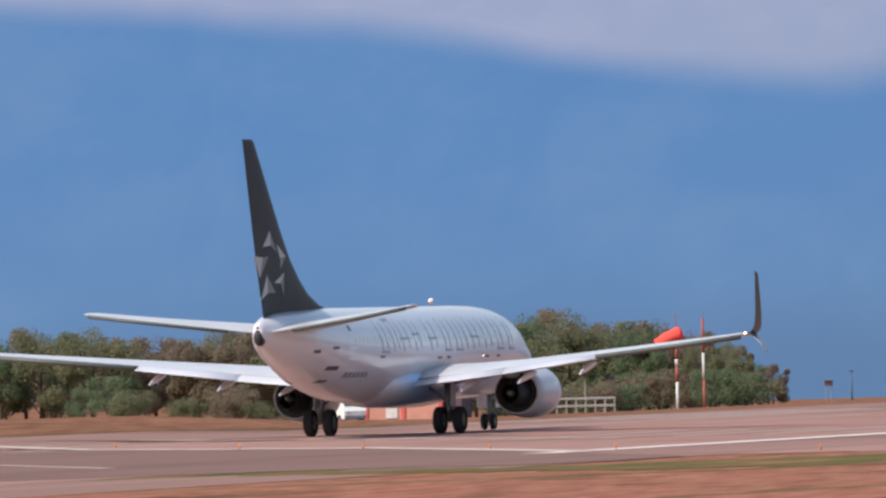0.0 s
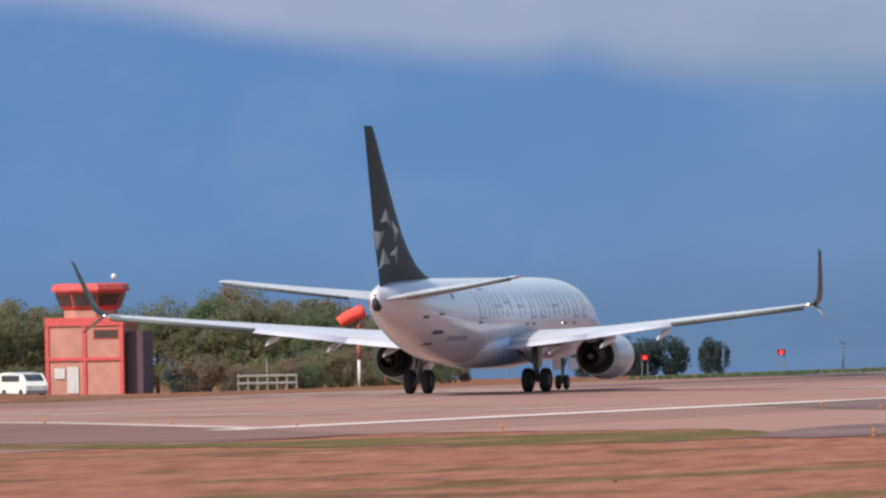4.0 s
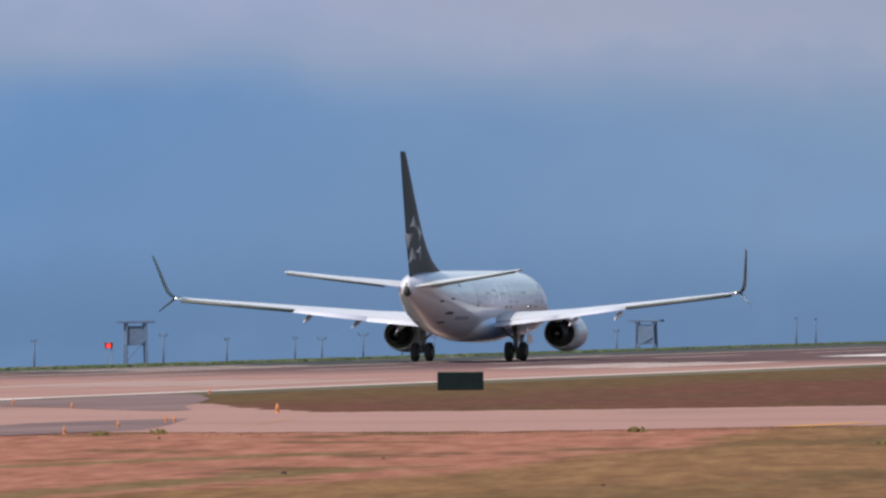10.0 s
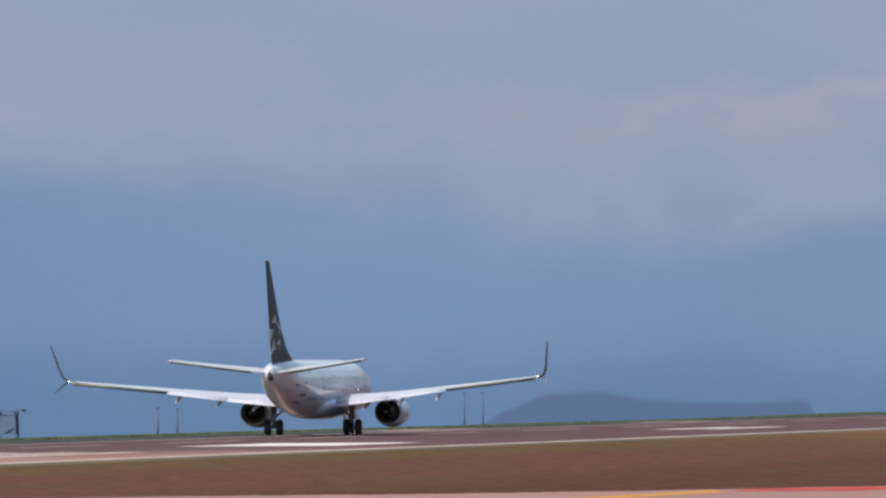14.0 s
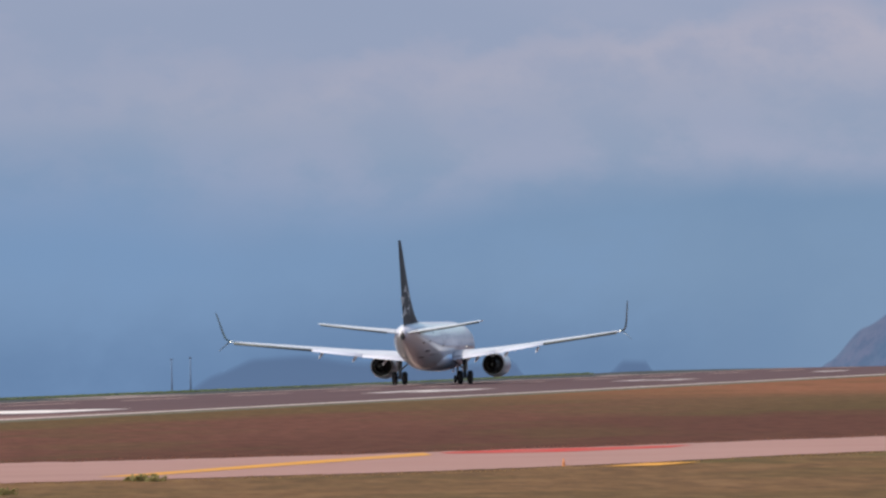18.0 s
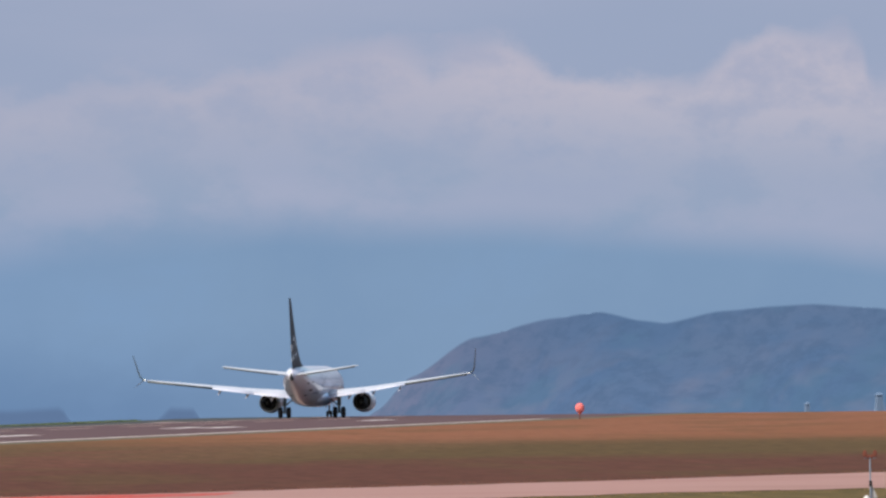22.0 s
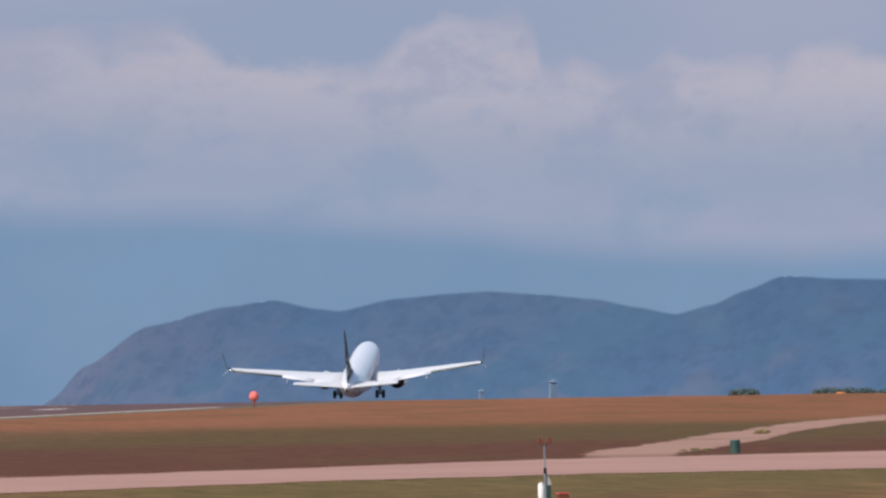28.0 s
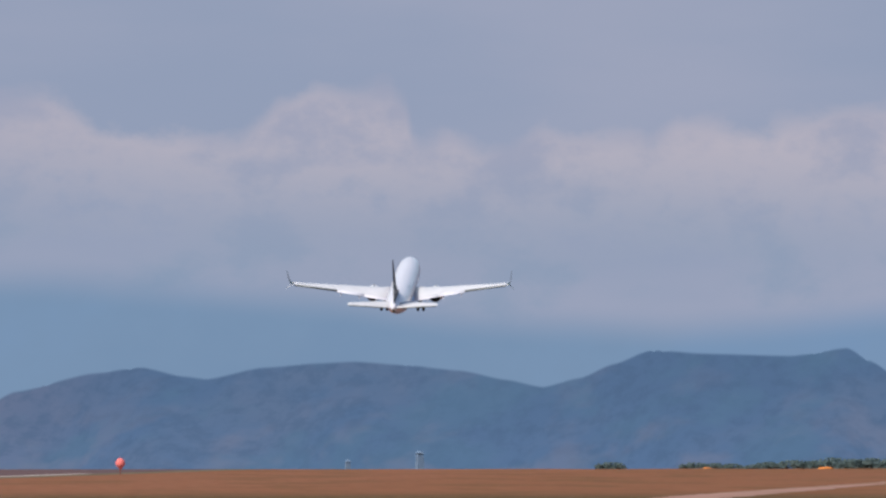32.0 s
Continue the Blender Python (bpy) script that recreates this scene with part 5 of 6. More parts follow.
# dark thicket and clipped block further along
BUSH = make_tree("bush", 51, 2.7, 3.2, 3600, LEAF_DARK, 0.085, "dark green bush beside the lamp row", "bush", "bushes by the lamp row", facing(-14.53, 1060), 0.05)
BUSH.scale.z = 1 + dip(-14.53, 1060) / 2.7
for a, s in ((-14.43, 1.0), (-14.35, 0.92), (-14.26, 0.97), (-14.40, 0.8)):
    o = copy_thing(BUSH, facing(a, 1060 + 12 * s, rnd.uniform(0, 360)))
    o.scale = (s, s, s * 1.02 + dip(a, 1060) / 2.7)
for a, s in ((-14.07, 0.98), (-14.03, 0.85)):
    o = copy_thing(BUSH, facing(a, 1065, rnd.uniform(0, 360)))
    o.scale = (s * 0.5, s * 0.5, s * 0.92 + dip(a, 1065) / 2.7)
# dark shrubs beside the van and the tower
for a, d, s in ((-16.93, 1058, 0.75), (-17.02, 1066, 0.9), (-16.25, 1078, 0.8), (-16.17, 1084, 0.65), (-15.74, 1086, 0.6)):
    o = copy_thing(BUSH, facing(a, d, rnd.uniform(0, 360)))
    o.scale = (s, s, s * 0.9 + dip(a, d) / 2.7)
    tagged(o, "dark blue-green shrub before the tree belt", "shrub", "dark shrubs by the tower")
# low bushes on the far crest
CREST = make_tree("bush", 57, 2.4, 4.5, 900, LEAF_HAZY, 0.26, "low dark bush on the far grassy crest", "bush", "bushes on the far crest", facing(-2.3, 1640), 0.05)
for a, s in ((-3.59, 0.85), (-3.25, 0.8), (-3.17, 0.75), (-3.1, 0.7), (-2.95, 0.85), (-2.86, 1.0), (-2.78, 0.95), (-2.69, 1.25), (-2.6, 1.1), (-2.53, 1.2), (-2.45, 1.1), (-2.37, 1.2), (-3.02, 0.6)):
    o = copy_thing(CREST, facing(a, 1600 + 40 * s, rnd.uniform(0, 360)))
    o.scale = (s * 0.85, s * 0.85, s * 0.58)


def control_tower():
    tw = thing("control_tower", "small red and salmon airfield control tower with flared cab", "tower", facing(-16.612, 1050, -12, dip(-16.612, 1050)))
    W, D, H = 3.0, 2.6, 5.3
    part("wall", boxed(-W + 0.1, W - 0.1, -D + 0.1, D - 0.1, -0.6, H - 0.1), TOWER_SALMON, tw, "salmon plastered wall")
    for x in (-W, -0.15, W - 0.3):
        for y in (-D, D - 0.3):
            part("pillar", boxed(x, x + 0.3, y, y + 0.3, -0.6, H, bevel=0.02), TOWER_RED, tw, "red painted pillar")
    for z in (2.45, H - 0.25):
        part("beam", boxed(-W - 0.03, W + 0.03, -D - 0.03, D + 0.03, z, z + 0.26, bevel=0.02), TOWER_RED, tw, "red painted floor beam")
    part("parapet", boxed(-W, W, -D, -D + 0.15, H, H + 0.38, bevel=0.02), TOWER_RED, tw, "red roof parapet")
    part("parapet", boxed(-W, W, D - 0.15, D, H, H + 0.38, bevel=0.02), TOWER_RED, tw)
    part("parapet", boxed(-W, -W + 0.15, -D + 0.16, D - 0.16, H, H + 0.38, bevel=0.02), TOWER_RED, tw)
    part("parapet", boxed(W - 0.15, W, -D + 0.16, D - 0.16, H, H + 0.38, bevel=0.02), TOWER_RED, tw)
    win = part("window", boxed(0.75, 2.55, -D + 0.02, -D + 0.12, 4.15, 4.75, bevel=0.01), TOWER_GLASS, tw, "dark strip window")
    part("window_frame", boxed(0.68, 2.62, -D + 0.05, -D + 0.14, 4.08, 4.82, bevel=0.01), TOWER_RED, win, "red window frame")
    part("door", boxed(-1.35, -0.45, -D + 0.02, -D + 0.1, 0.0, 2.0, bevel=0.02), POLE_WHITE, tw, "pale metal door")
    part("notice_board", boxed(-2.3, -1.5, -D + 0.0, -D + 0.1, 1.1, 1.9, bevel=0.02), POLE_WHITE, tw, "pale notice board")

    def octo(r, z):
        return [(r * math.cos(math.pi / 8 + math.pi / 4 * k), r * 0.92 * math.sin(math.pi / 8 + math.pi / 4 * k), z) for k in range(8)]
    part("cab_base", loft(bmesh.new(), [octo(2.05, H - 0.05), octo(2.05, H + 1.0)]), TOWER_SALMON, tw, "salmon cab base")
    cab = part("cab", loft(bmesh.new(), [octo(2.15, H + 1.0), octo(2.30, H + 1.15), octo(2.75, H + 2.35)]), TOWER_RED, tw, "red flared cab frame")
    for k in range(8):
        a0, a1 = math.pi / 8 + math.pi / 4 * k, math.pi / 8 + math.pi / 4 * (k + 1)
        bm = bmesh.new()
        q = []
        for r, z in ((2.33, H + 1.2), (2.72, H + 2.2)):
            for a in (a0, a1):
                q.append(Vector((r * 1.012 * math.cos(a), r * 1.012 * 0.92 * math.sin(a), z)))
        c = sum(q, Vector()) / 4
        q = [c + (p - c) * 0.88 for p in q]
        nrm = Vector((c.x, c.y, 0)).normalized() * 0.05
        outer = [bm.verts.new(p + nrm * 0.5) for p in (q[0], q[1], q[3], q[2])]
        inner = [bm.verts.new(p - nrm) for p in (q[0], q[1], q[3], q[2])]
        bm.faces.new(outer)
        bm.faces.new(inner[::-1])
        for i in range(4):
            bm.faces.new((outer[i], inner[i], inner[(i + 1) % 4], outer[(i + 1) % 4]))
        bmesh.ops.recalc_face_normals(bm, faces=bm.faces)
        part("pane", bm, TOWER_GLASS, cab, "dark slanted cab pane")
    part("cab_roof", loft(bmesh.new(), [octo(2.95, H + 2.33), octo(3.0, H + 2.5), octo(2.9, H + 2.85), octo(2.6, H + 2.95)]), TOWER_RED, tw, "bright red cab roof")
    bm = bmesh.new()
    bmesh.ops.create_icosphere(bm, subdivisions=2, radius=0.21, matrix=Matrix.Translation((1.86, -0.3, H + 3.45)))
    part("beacon_dome", bm, LAMP_DOME, tw, "white glinting beacon dome", True)
    part("mast", rod((1.86, -0.3, H + 2.8), (1.86, -0.3, H + 3.3), 0.05, None, 8), POLE_GREY, tw)
    part("mast", rod((0.6, 0.2, H + 2.8), (0.6, 0.2, H + 3.5), 0.03, None, 8), POLE_GREY, tw)
    # added box: shade on the tower's right side put into its dark colour
    part("annex", boxed(W + 0.04, W + 1.3, -1.6, 2.0, -0.6, 4.6, bevel=0.03), SIDE_SHADE, tw, "dark box standing in for the shaded tower side")


LAMP_DOME = simple("dome_white", (0.85, 0.85, 0.85), 0.2, vary=0.02)
SIDE_SHADE = simple("side_shade", (0.10, 0.055, 0.075), 0.7)
control_tower()


def white_van():
    van = thing("van", "white van parked beside the control tower", "van", facing(-16.893, 1043, 25))
    bm = bmesh.new()
    side_line = [(-2.3, 0.35), (-2.35, 0.95), (-2.15, 1.25), (-1.45, 1.85), (0.9, 1.95), (2.2, 1.9), (2.35, 1.6), (2.4, 0.4)]
    loft(bm, [[(w, y, z) for y, z in side_line] for w in (-0.9, -0.82 - 0.0, 0.0, 0.82, 0.9)])
    body = part("body", bm, CAR_WHITE, van, "white painted body")
    part("windscreen", loft(bmesh.new(), [[(x, -2.12, 1.3), (x, -1.52, 1.8), (x, -1.45, 1.76), (x, -2.05, 1.26)] for x in (-0.72, 0.72)]), CAR_GLASS, body, "dark windscreen")
    for s in (-1, 1):
        part("side_window", boxed(s * 0.905 - 0.015, s * 0.905 + 0.015, -1.2, 1.9, 1.25, 1.72, bevel=0.01), CAR_GLASS, body, "dark side window")
        for y in (-1.45, 1.5):
            wh = part("wheel", rod((s * 0.72, y, 0.34), (s * 0.92, y, 0.34), 0.34, None, 20), RUBBER, van, "black road wheel")
            part("hubcap", rod((s * 0.90, y, 0.34), (s * 0.935, y, 0.34), 0.18, None, 14), HUB, wh)
        part("headlight", boxed(s * 0.62 - 0.14, s * 0.62 + 0.14, -2.385, -2.30, 0.75, 0.95, bevel=0.02), POLE_WHITE, van, "clear headlight")
    part("bumper", boxed(-0.9, 0.9, -2.46, -2.3, 0.35, 0.6, bevel=0.04), POLE_GREY, van, "grey bumper")


white_van()


def banded(pole, bands, r):
    z = -0.2
    for top, white in bands:
        part("pole_band", rod((0, 0, z), (0, 0, top), r, r, 14), POLE_WHITE if white else POLE_RED, pole, "white pole band" if white else "red pole band", True)
        z = top


def windsock():
    ws = thing("windsock", "orange-red windsock half filled on a red and white pole", "windsock", facing(-15.515, 1010))
    banded(ws, ((2.05, True), (3.2, False), (3.7, True), (4.75, False)), 0.11)
    part("swivel", rod((0, 0, 4.7), (0, 0, 7.0), 0.045, 0.03, 10), POLE_RED, ws, "thin red mast tip")
    part("hoop", rod((0.22, 0, 5.12 + dip(-15.515, 1010)), (0.30, 0, 5.14 + dip(-15.515, 1010)), 0.48, None, 20), ORANGE, ws, "orange hoop")
    rings = []
    h = dip(-15.515, 1010)
    for k in range(13):
        f = k / 12
        r = (0.51 - 0.09 * f + 0.02 * math.sin(13 * f)) * min(1.0, 0.55 + 4 * f)
        c = Vector((0.48 - 1.86 * f, 0, h + 5.20 - 0.40 * f - 0.45 * f * f))
        axis = Vector((-1.72, 0, -0.40 - 0.9 * f)).normalized()
        across = axis.cross(Vector((0, 1, 0)))
        rings.append([c + across * r * math.cos(b) + Vector((0, r * math.sin(b), 0)) for b in [2 * math.pi * j / 18 for j in range(18)]])
    part("sock", loft(bmesh.new(), rings), ORANGE, ws, "bright orange-red cloth sock", True)


windsock()
pole = thing("marker_pole", "tall slim red and white marker pole beside the windsock", "pole", facing(-15.405, 1020))
banded(pole, ((2.1, False), (4.1, True), (6.6, False)), 0.10)
part("finial", rod((0, 0, 6.6), (0, 0, 7.2), 0.035, 0.025, 8), POLE_GREY, pole)


def rail_fence():
    fe = thing("rail_fence", "low pale grey rail fence before the trees", "fence", facing(-15.893, 1040))
    for k in range(7):
        part("post", boxed(-2.2 + 0.72 * k, -2.1 + 0.72 * k, -0.05, 0.05, -0.1, 1.25, bevel=0.01), FENCE_GREY, fe, "pale fence post")
    for z in (0.55, 1.1):
        part("rail", boxed(-2.25, 2.25, -0.09, -0.055, z, z + 0.16, bevel=0.01), FENCE_GREY, fe, "pale fence rail")
    part("lamp_post", rod((0.0, 0.4, -0.1), (0.0, 0.4, 2.4), 0.05, 0.04, 8), FENCE_GREY, fe, "thin pale post")


rail_fence()


def papi(az, lit):
    un = thing("approach_lamp", "approach slope lamp unit glowing red" if lit else "approach slope lamp unit unlit and dull red", "airfield light", facing(az, 955), "row of approach slope lamps")
    h = dip(az, 955)
    part("housing", boxed(-0.28, 0.28, -0.5, 0.5, h + 0.78, h + 1.10, bevel=0.04), PAPI_RED if lit else PAPI_DULL, un, "red lamp housing" if lit else "dull grey-red lamp housing")
    part("hood", boxed(-0.32, 0.32, -0.62, -0.3, h + 1.08, h + 1.16, bevel=0.02), PAPI_RED if lit else PAPI_DULL, un)
    if lit:
        part("lens", rod((0, -0.60, h + 0.95), (0, -0.45, h + 0.95), 0.125, 0.125, 20), LAMP_RED, un, "glowing red lens")
    for x in (-0.2, 0.2):
        for y in (-0.35, 0.35):
            part("leg", rod((x, y, -0.3), (x, y, h + 0.8), 0.035, None, 8), POLE_GREY, un, "grey leg")


PAPI_DULL = simple("lamp_housing_dull", (0.13, 0.06, 0.06), 0.7)
PAPI_RED = simple("lamp_housing", (0.24, 0.03, 0.03), 0.5)
for a, lit in ((-14.894, False), (-14.342, True), (-13.782, True), (-13.224, True)):
    papi(a, lit)


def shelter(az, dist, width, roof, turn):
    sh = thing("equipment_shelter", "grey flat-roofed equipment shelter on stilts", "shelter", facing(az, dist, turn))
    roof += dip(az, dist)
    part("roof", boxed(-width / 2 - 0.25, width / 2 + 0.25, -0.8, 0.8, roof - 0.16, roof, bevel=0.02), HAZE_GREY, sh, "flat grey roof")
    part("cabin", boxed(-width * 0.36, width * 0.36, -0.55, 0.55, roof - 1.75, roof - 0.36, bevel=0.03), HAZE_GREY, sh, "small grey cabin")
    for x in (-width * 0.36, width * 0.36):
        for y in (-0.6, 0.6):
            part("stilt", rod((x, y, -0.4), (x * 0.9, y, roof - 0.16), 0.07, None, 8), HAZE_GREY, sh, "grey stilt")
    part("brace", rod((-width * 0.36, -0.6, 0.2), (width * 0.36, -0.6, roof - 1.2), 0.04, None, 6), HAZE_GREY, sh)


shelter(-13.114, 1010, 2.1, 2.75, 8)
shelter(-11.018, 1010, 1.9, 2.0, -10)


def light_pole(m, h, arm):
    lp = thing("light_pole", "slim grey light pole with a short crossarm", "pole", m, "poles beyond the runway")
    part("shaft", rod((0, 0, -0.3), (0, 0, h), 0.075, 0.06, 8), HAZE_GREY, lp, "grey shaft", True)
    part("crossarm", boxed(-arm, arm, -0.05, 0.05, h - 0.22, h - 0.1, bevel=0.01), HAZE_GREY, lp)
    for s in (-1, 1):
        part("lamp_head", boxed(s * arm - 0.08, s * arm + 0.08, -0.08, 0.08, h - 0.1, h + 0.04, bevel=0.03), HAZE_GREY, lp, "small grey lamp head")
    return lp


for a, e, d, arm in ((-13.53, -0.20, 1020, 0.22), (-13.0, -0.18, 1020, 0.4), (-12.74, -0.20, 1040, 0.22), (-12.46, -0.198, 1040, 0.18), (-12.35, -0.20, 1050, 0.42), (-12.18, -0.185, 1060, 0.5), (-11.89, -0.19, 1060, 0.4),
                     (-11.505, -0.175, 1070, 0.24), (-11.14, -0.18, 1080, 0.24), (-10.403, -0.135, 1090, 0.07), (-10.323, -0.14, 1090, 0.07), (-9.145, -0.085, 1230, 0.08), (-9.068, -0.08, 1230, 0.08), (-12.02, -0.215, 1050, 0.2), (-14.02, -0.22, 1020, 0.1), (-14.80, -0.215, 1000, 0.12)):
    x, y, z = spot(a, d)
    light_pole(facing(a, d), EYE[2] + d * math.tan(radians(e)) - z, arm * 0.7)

# the back of a runway sign
sign = thing("runway_sign", "black runway sign seen from behind on low legs", "sign", facing(-11.782, 604, 4))
panel = part("panel", boxed(-0.97, 0.97, -0.12, 0.12, 0.0, 0.76, bevel=0.03), SIGN_BLACK, sign, "black sign box")
part("cap", boxed(-1.0, 1.0, -0.15, 0.15, 0.765, 0.80, bevel=0.01), BARREL, panel, "dark green cap rail")
for x in (-0.97, 0.97):
    part("end_plate", boxed(x - 0.02, x + 0.02, -0.14, 0.14, 0.0, 0.77), SIGN_BLACK, panel)
for x in (-0.7, 0, 0.7):
    part("leg", rod((x, 0, -0.1), (x, 0, 0.12), 0.04, None, 8), POLE_GREY, sign, "short leg")
    part("rib", boxed(x - 0.02, x + 0.02, -0.135, -0.10, 0.12, 0.72), SIGN_BLACK, panel)


def edge_light(az, el, h=0.21):
    d = EYE[2] / math.tan(radians(-el))
    eg = thing("edge_marker", "small orange-yellow taxiway edge marker on a stub", "airfield marker", facing(az, d), "edge markers along the paving")
    k = h / 0.36
    part("stub", rod((0, 0, -0.05), (0, 0, 0.12 * k), 0.10 * k, 0.08 * k, 12), MARKER, eg, "orange stub")
    part("cone", rod((0, 0, 0.12 * k), (0, 0, h), 0.085 * k, 0.05 * k, 12), MARKER, eg, "orange marker cone", True)
    part("cap", rod((0, 0, h), (0, 0, h + 0.05), 0.055 * k, 0.02, 10), MARKER, eg)


for a, e in ((-17.826, -0.456), (-17.317, -0.474), (-16.81, -0.484), (-16.29, -0.501), (-15.775, -0.514), (-14.935, -0.542), (-13.618, -0.468), (-13.377, -0.486), (-13.188, -0.567), (-13.409, -0.588), (-12.992, -0.545), (-12.958, -0.545), (-12.813, -0.43), (-7.544, -0.556)):
    edge_light(a, e)
edge_light(-12.535, -0.512, 0.32)

LAMP_BROWN = simple("lamp_brown", (0.165, 0.058, 0.042), 0.85)
# obstruction lamp mast near the fence
mast = thing("lamp_mast", "thin mast with two red-brown lamps beside a white post", "lamp mast", facing(-4.425, 400))
part("shaft", rod((0.02, 0, 0.0), (0.0, 0, 1.94), 0.028, 0.022, 8), POLE_GREY, mast, "thin grey shaft")
part("crossarm", boxed(-0.16, 0.16, -0.02, 0.02, 1.90, 1.94), POLE_GREY, mast)
for s in (-1, 1):
    lamp = part("lamp", boxed(s * 0.145 - 0.06, s * 0.145 + 0.06, -0.07, 0.07, 1.93, 2.14, bevel=0.035), LAMP_BROWN, mast, "red-brown lamp box")
    part("lamp_foot", boxed(s * 0.055 - 0.05, s * 0.055 + 0.05, -0.07, 0.07, 1.90 + 0.004 * s, 2.02, bevel=0.03), LAMP_BROWN, lamp)
part("clamp", rod((0.012, 0, 1.10), (0.014, 0, 1.26), 0.045, 0.04, 10), SIGN_BLACK, mast, "dark clamp on the shaft")
bm = bmesh.new()
loft(bm, [[(x, y, z) for x, z in ((0.02, 1.15), (0.06, 1.13), (0.20, 0.78), (0.03, 0.74))] for y in (0.05, 0.07)])
part("side_plate", bm, FENCE_GREY, mast, "pale tapering side plate")
post = thing("marker_post", "white round-topped marker post", "post", facing(-4.441, 398))
bm = rod((0, 0, -0.1), (0, 0, 0.78), 0.085, 0.085, 16)
bmesh.ops.create_icosphere(bm, subdivisions=2, radius=0.085, matrix=Matrix.Translation((0, 0, 0.78)))
part("shaft", bm, POLE_WHITE, post, "white post", True)
part("base_collar", rod((0, 0, -0.1), (0, 0, 0.12), 0.14, 0.11, 14), POLE_GREY, post)
cab_box = thing("junction_box", "dark green junction box beside the mast", "box", facing(-4.412, 401, 10))
part("body", boxed(-0.07, 0.07, -0.08, 0.08, 0.0, 0.82, bevel=0.03), BARREL, cab_box, "dark green box body")
part("lid", boxed(-0.08, 0.08, -0.09, 0.09, 0.82, 0.85, bevel=0.01), BARREL, cab_box)
crate = thing("lamp_box", "red-brown painted lamp box on the grass", "box", facing(-4.352, 400, 15))
part("body", boxed(-0.15, 0.15, -0.14, 0.14, 0.0, 0.50, bevel=0.03), LAMP_BROWN, crate, "red-brown box")
part("lid", boxed(-0.16, 0.16, -0.15, 0.15, 0.50, 0.54, bevel=0.01), TOWER_RED, crate, "red lid")

# barrel beside the track
barrel = thing("barrel", "dark green steel barrel beside the service track", "barrel", facing(-3.642, 622))
bm = bmesh.new()
loft(bm, [[(r * math.cos(2 * math.pi * k / 20), r * math.sin(2 * math.pi * k / 20), z * 0.78) for k in range(20)] for z, r in ((-0.03, 0.22), (0, 0.235), (0.22, 0.225), (0.24, 0.24), (0.27, 0.225), (0.48, 0.225), (0.51, 0.24), (0.54, 0.225), (0.74, 0.235), (0.76, 0.22))])
body = part("body", bm, BARREL, barrel, "ribbed green barrel")
part("lid", rod((0, 0, 0.59), (0, 0, 0.612), 0.20, 0.19, 18), POLE_GREY, body)

BALL_PINK = simple("ball_pink_red", (0.68, 0.15, 0.14), 0.8, vary=0.06)
# ball marker by the runway's edge
ball = thing("ball_marker", "orange-red ball marker on a short post beside the runway", "marker", facing(-5.613, 1330))
bm = bmesh.new()
bmesh.ops.create_icosphere(bm, subdivisions=3, radius=0.45, matrix=Matrix.Translation((0, 0, 1.08)) @ Matrix.Diagonal((1, 1, 1.08, 1)))
part("ball", bm, BALL_PINK, ball, "orange-red ball", True)
part("post", rod((0, 0, -0.1), (0, 0, 0.62), 0.05, 0.05, 10), LAMP_BROWN, ball)
part("collar", rod((0, 0, 0.50), (0, 0, 0.62), 0.12, 0.2, 14), BALL_PINK, ball)


# pale buildings far beyond the crest, and bare orange soil heaps on it
# wall colour holds the blue-grey haze of the distance
FAR_PALE = simple("far_wall_hazed", (0.125, 0.182, 0.270), 0.95, vary=0.06, scale=0.4)
for a, w, e in ((-4.68, 0.45, -0.13), (-4.385, 0.65, -0.095)):
    h = EYE[2] + 2500 * math.tan(radians(e)) - spot(a, 2500)[2]
    hut = thing("tower_house", "pale narrow building far beyond the grassy crest", "building", facing(a, 2500, 20), "buildings beyond the crest")
    part("wall", loft(bmesh.new(), [[(-k * w, -k * w, z), (k * w, -k * w, z), (k * w, k * w, z), (-k * w, k * w, z)] for z, k in ((-1, 1.5), (h * 0.5, 1.25), (h - 0.5, 0.8))]), FAR_PALE, hut, "pale wall")
    part("roof", loft(bmesh.new(), [[(-w * 1.1, -w * 1.1, h - 0.5), (w * 1.1, -w * 1.1, h - 0.5), (w * 1.1, w * 1.1, h - 0.5), (-w * 1.1, w * 1.1, h - 0.5)], [(-w * 0.2, -w * 0.2, h), (w * 0.2, -w * 0.2, h), (w * 0.2, w * 0.2, h), (-w * 0.2, w * 0.2, h)]]), FAR_PALE, hut, "pale hipped roof")
SOIL_HEAP = simple("orange_soil", (0.55, 0.20, 0.06), 0.95, vary=0.2, scale=1.5)
for a, d, w in ((-2.72, 1480, 0.8), (-3.207, 1500, 0.5)):
    bm = bmesh.new()
    bmesh.ops.create_icosphere(bm, subdivisions=3, radius=1.0)
    for v in bm.verts:
        v.co = Vector((v.co.x * w, v.co.y * w, v.co.z * 0.22 * w * 1.4)) * (1 + 0.25 * noise.noise(v.co * 1.7 + Vector((a, 0, 0))))
    heap = new("soil_heap", mesh("soil_heap", bm, SOIL_HEAP, True))
    heap.matrix_basis = facing(a, d)
    tagged(heap, "low heap of bare orange soil on the crest", "soil heap", "soil heaps on the crest")


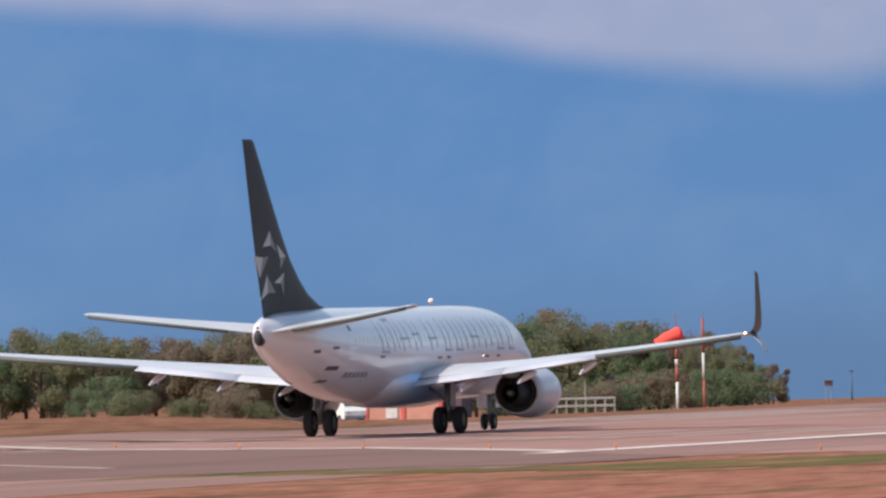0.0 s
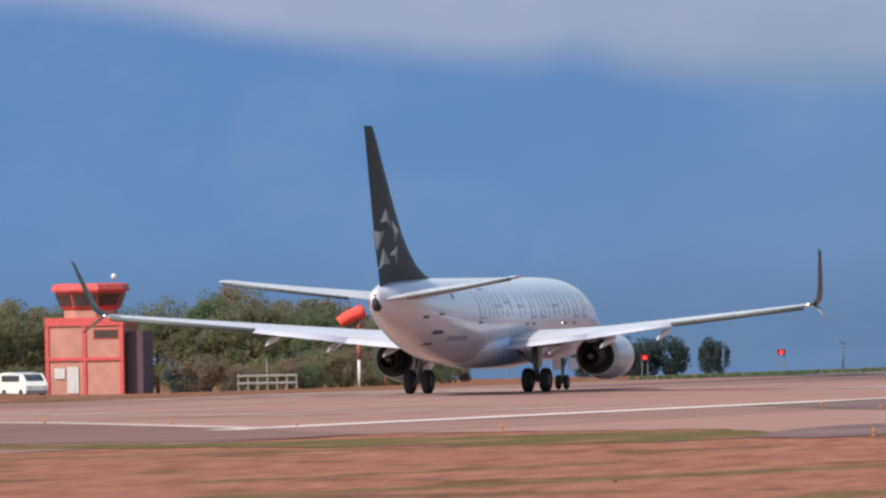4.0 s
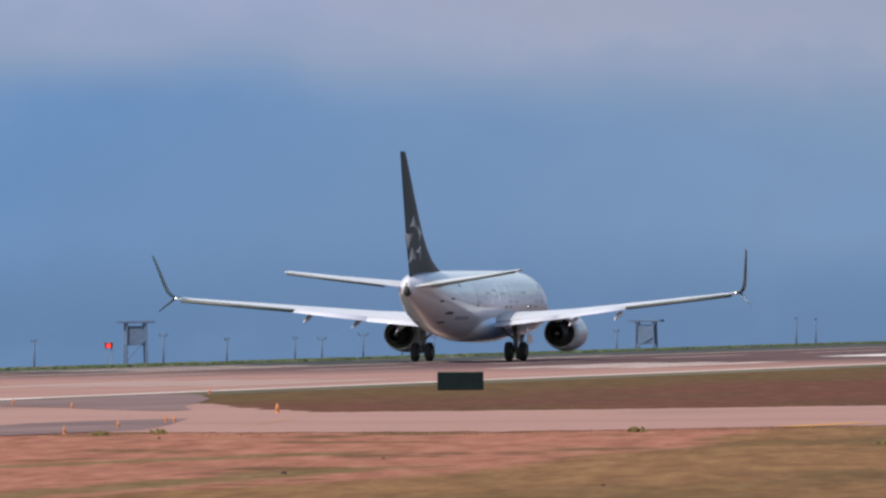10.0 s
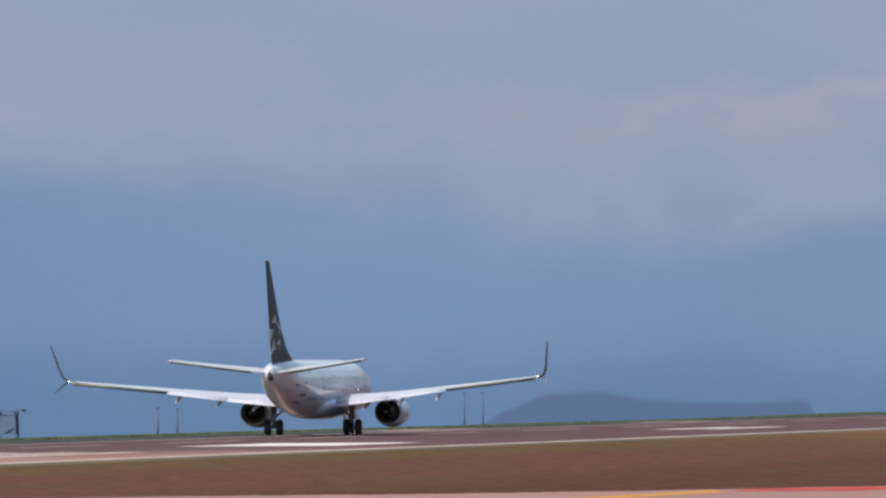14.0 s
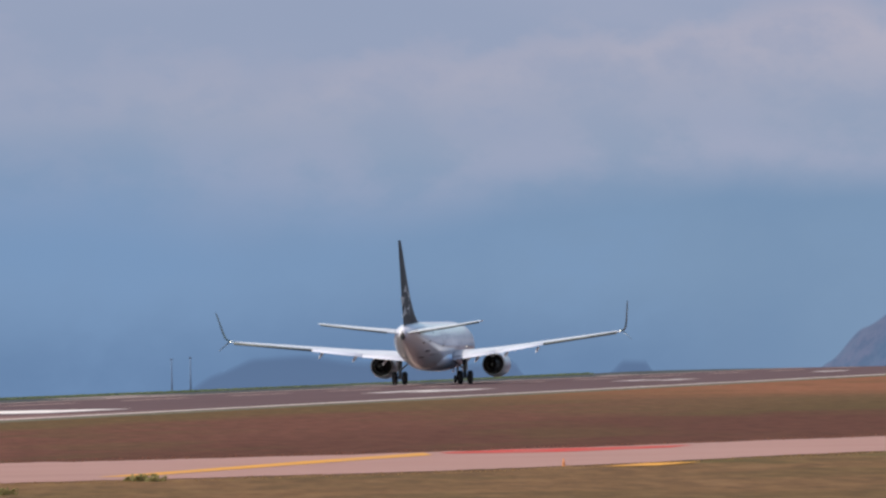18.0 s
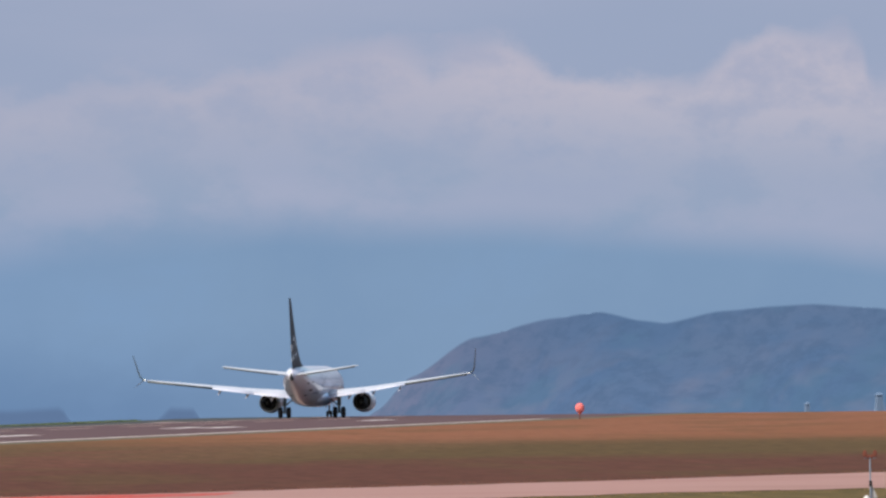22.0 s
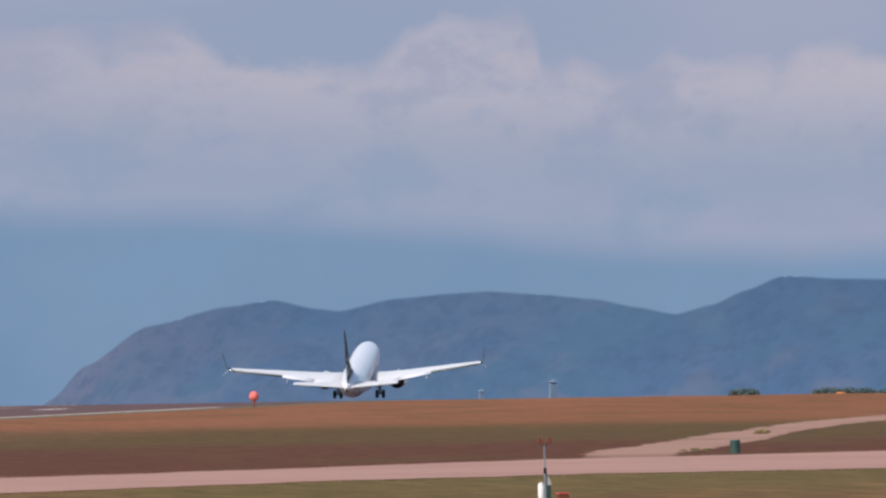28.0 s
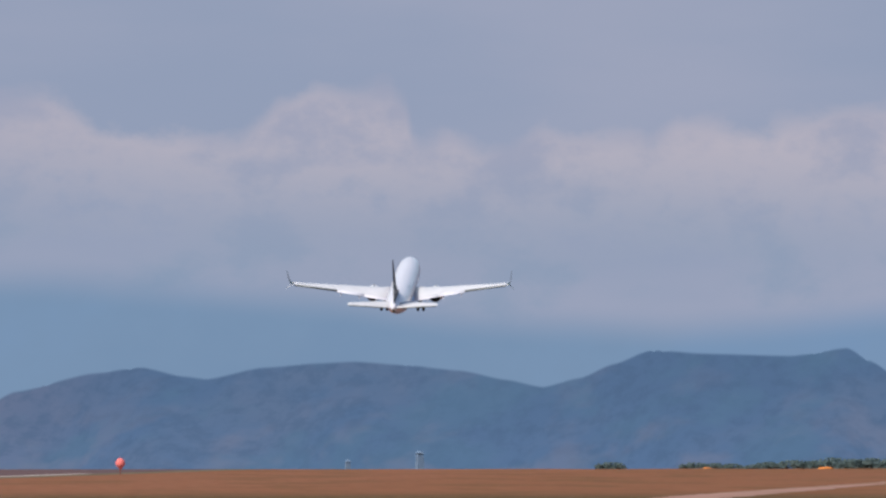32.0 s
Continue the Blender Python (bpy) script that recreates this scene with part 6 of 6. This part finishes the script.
# ---- grass tufts and stones ----
def tufts(name, label, count, seed, place, size, material):
    r = random.Random(seed)
    verts, faces = [], []
    made = 0
    while made < count:
        p = place(r)
        if p is None:
            continue
        made += 1
        x, y = p
        z = land(x, y)
        s = size * r.uniform(0.5, 1.5)
        for k in range(4):
            a = r.uniform(0, 6.283)
            ca, sa = math.cos(a), math.sin(a)
            lean = r.uniform(-0.5, 0.5) * s
            w = s * r.uniform(0.6, 1.6)
            i = len(verts)
            verts += [(x - ca * w, y - sa * w, z - 0.02), (x + ca * w, y + sa * w, z - 0.02), (x + ca * w * 0.5 + lean, y + sa * w * 0.5, z + s * 0.9), (x - ca * w * 0.4 + lean, y - sa * w * 0.4, z + s)]
            faces.append((i, i + 1, i + 2, i + 3))
    me = bpy.data.meshes.new(name)
    me.from_pydata(verts, [], faces)
    me.materials.append(material)
    return tagged(new(name, me), label, "grass", "", "stuff")


def far_place(r):
    return r.uniform(-189, -184.5), r.uniform(735, 1420)


def along(line, r, lo, hi):
    k = r.uniform(0, len(line) - 1.001)
    i = int(k)
    (x0, y0), (x1, y1) = line[i], line[i + 1]
    return x0 + (x1 - x0) * (k - i) + r.uniform(-0.3, 0.3), y0 + (y1 - y0) * (k - i) + r.uniform(lo, hi)


tufts("grass_fringe", "dry grass fringe along the taxiway's near edge", 1500, 21, lambda r: along(TAXI_NEAR[2:-2], r, -9.0, 1.0), 0.022, DRY_TUFT)
tufts("grass_fringe", "brown dry grass along the taxiway's far edge", 2400, 22, lambda r: along(TAXI_FAR[3:-2], r, 0.0, 12.0), 0.022, BROWN_TUFT)
tufts("green_verge", "green grass verge behind the runway's far edge", 9000, 6, far_place, 0.15, TUFT_GREEN)
for k, (a, e, s) in enumerate(((-9.256, -0.585, 0.9), (-9.30, -0.583, 0.7), (-9.21, -0.586, 0.8), (-9.85, -0.63, 0.9), (-10.05, -0.66, 0.6), (-13.27, -0.595, 0.6), (-13.02, -0.592, 0.7), (-9.9, -0.61, 0.8), (-11.05, -0.60, 0.7), (-3.524, -0.332, 1.1), (-3.81, -0.397, 0.6), (-3.76, -0.397, 0.5), (-3.86, -0.398, 0.4))):
    d = EYE[2] / math.tan(radians(-e))
    if k == 0:
        WEED = make_tree("weed_clump", 71, 0.20, 0.75, 150, WEED_LEAF, 0.06, "green weed clump at the taxiway's edge", "plant", "weeds along the taxiway", facing(a, d), 0.0)
    else:
        o = copy_thing(WEED, facing(a, d, 50 * k))
        o.scale = (s, s, s)


def stone(az, el, r, seed):
    d = EYE[2] / math.tan(radians(-el))
    bm = bmesh.new()
    bmesh.ops.create_icosphere(bm, subdivisions=2, radius=r)
    for v in bm.verts:
        v.co *= 1 + 0.25 * noise.noise(v.co * 4 / r * 0.3 + Vector((seed, 0, 0)))
        v.co.z *= 0.7
    ob = new("stone", mesh("stone", bm, STONE, True))
    ob.matrix_basis = facing(az, d, 40 * seed, 0.2 * r)
    tagged(ob, "small dark stone lying on the dry grass", "stone", "loose stones")


STONE = simple("stone_dark", (0.06, 0.045, 0.04), 0.9)
for k, (a, e, r) in enumerate(((-12.509, -0.76, 0.08), (-12.1, -0.70, 0.045), (-14.47, -0.76, 0.05), (-13.02, -0.61, 0.05), (-11.2, -0.82, 0.05), (-7.0, -0.74, 0.05))):
    stone(a, e, r, k)


def motions():
    """The take-off roll, the rotation and the climb; the wings bend upwards as they take the load."""
    roll_out = [564.7, 577.1, 592.5, 610.5, 631.7, 655.7, 682.4, 711.6, 743.3, 777.9, 815.7, 855.1, 895.2, 939.2, 985.4, 1034.6, 1086.1, 1139.4, 1195.4, 1252.8, 1313.4, 1374.8,
                1441.1, 1508.7, 1577.3, 1648.4, 1721.0, 1795.0, 1870.4, 1946.2, 2023.4, 2100.2, 2177.2]
    climb = {28.0: -0.8, 28.5: 0.15, 29.0: 1.8, 29.5: 3.9, 30.0: 6.5, 30.5: 9.8, 31.0: 13.5, 31.5: 17.9, 32.0: 22.7}
    nose_up = [(0, 0), (25.4, 0), (26, 0.8), (26.5, 3.0), (27, 6.6), (27.5, 8.8), (28, 9.8), (28.5, 10.3), (29, 11.0), (30, 12.5), (31, 13.3), (32, 13.6)]
    rows = []
    for k in range(0, 65):
        t = k / 2
        i = min(int(t), 31)
        f = t - i
        p0, p1, p2, p3 = (roll_out[max(0, min(32, j))] for j in (i - 1, i, i + 1, i + 2))
        y = p1 + 0.5 * f * (p2 - p0 + f * (2 * p0 - 5 * p1 + 4 * p2 - p3 + f * (3 * (p1 - p2) + p3 - p0)))
        z = climb.get(t, land(-169.6, y) + 0.05)
        rows.append((t, pose(-169.6, y, z, float(np.interp(t, [a for a, _ in nose_up], [b for _, b in nose_up])), float(np.interp(t, [29, 30, 32], [0, 0.3, 0.7])), 0)))
    walk(airliner, rows)
    bend = [(0, 0.0), (10, 0.2), (15, 0.9), (19, 1.8), (23, 2.4), (25.5, 2.9), (26.5, 4.0), (27.5, 5.1), (28.5, 5.3), (32, 5.2)]
    bend_left = [(0, 0.0), (10, 0.0), (15, 0.2), (19, 0.4), (23, 0.8), (25.5, 1.4), (26.5, 2.4), (27.5, 3.3), (28.5, 3.6), (32, 4.2)]
    for wing, side in wings:
        walk(wing, [(t, pose(side * ROOT.x, 0, ROOT.z, 0, -side * a, 0)) for t, a in (bend if side > 0 else bend_left)])


motions()
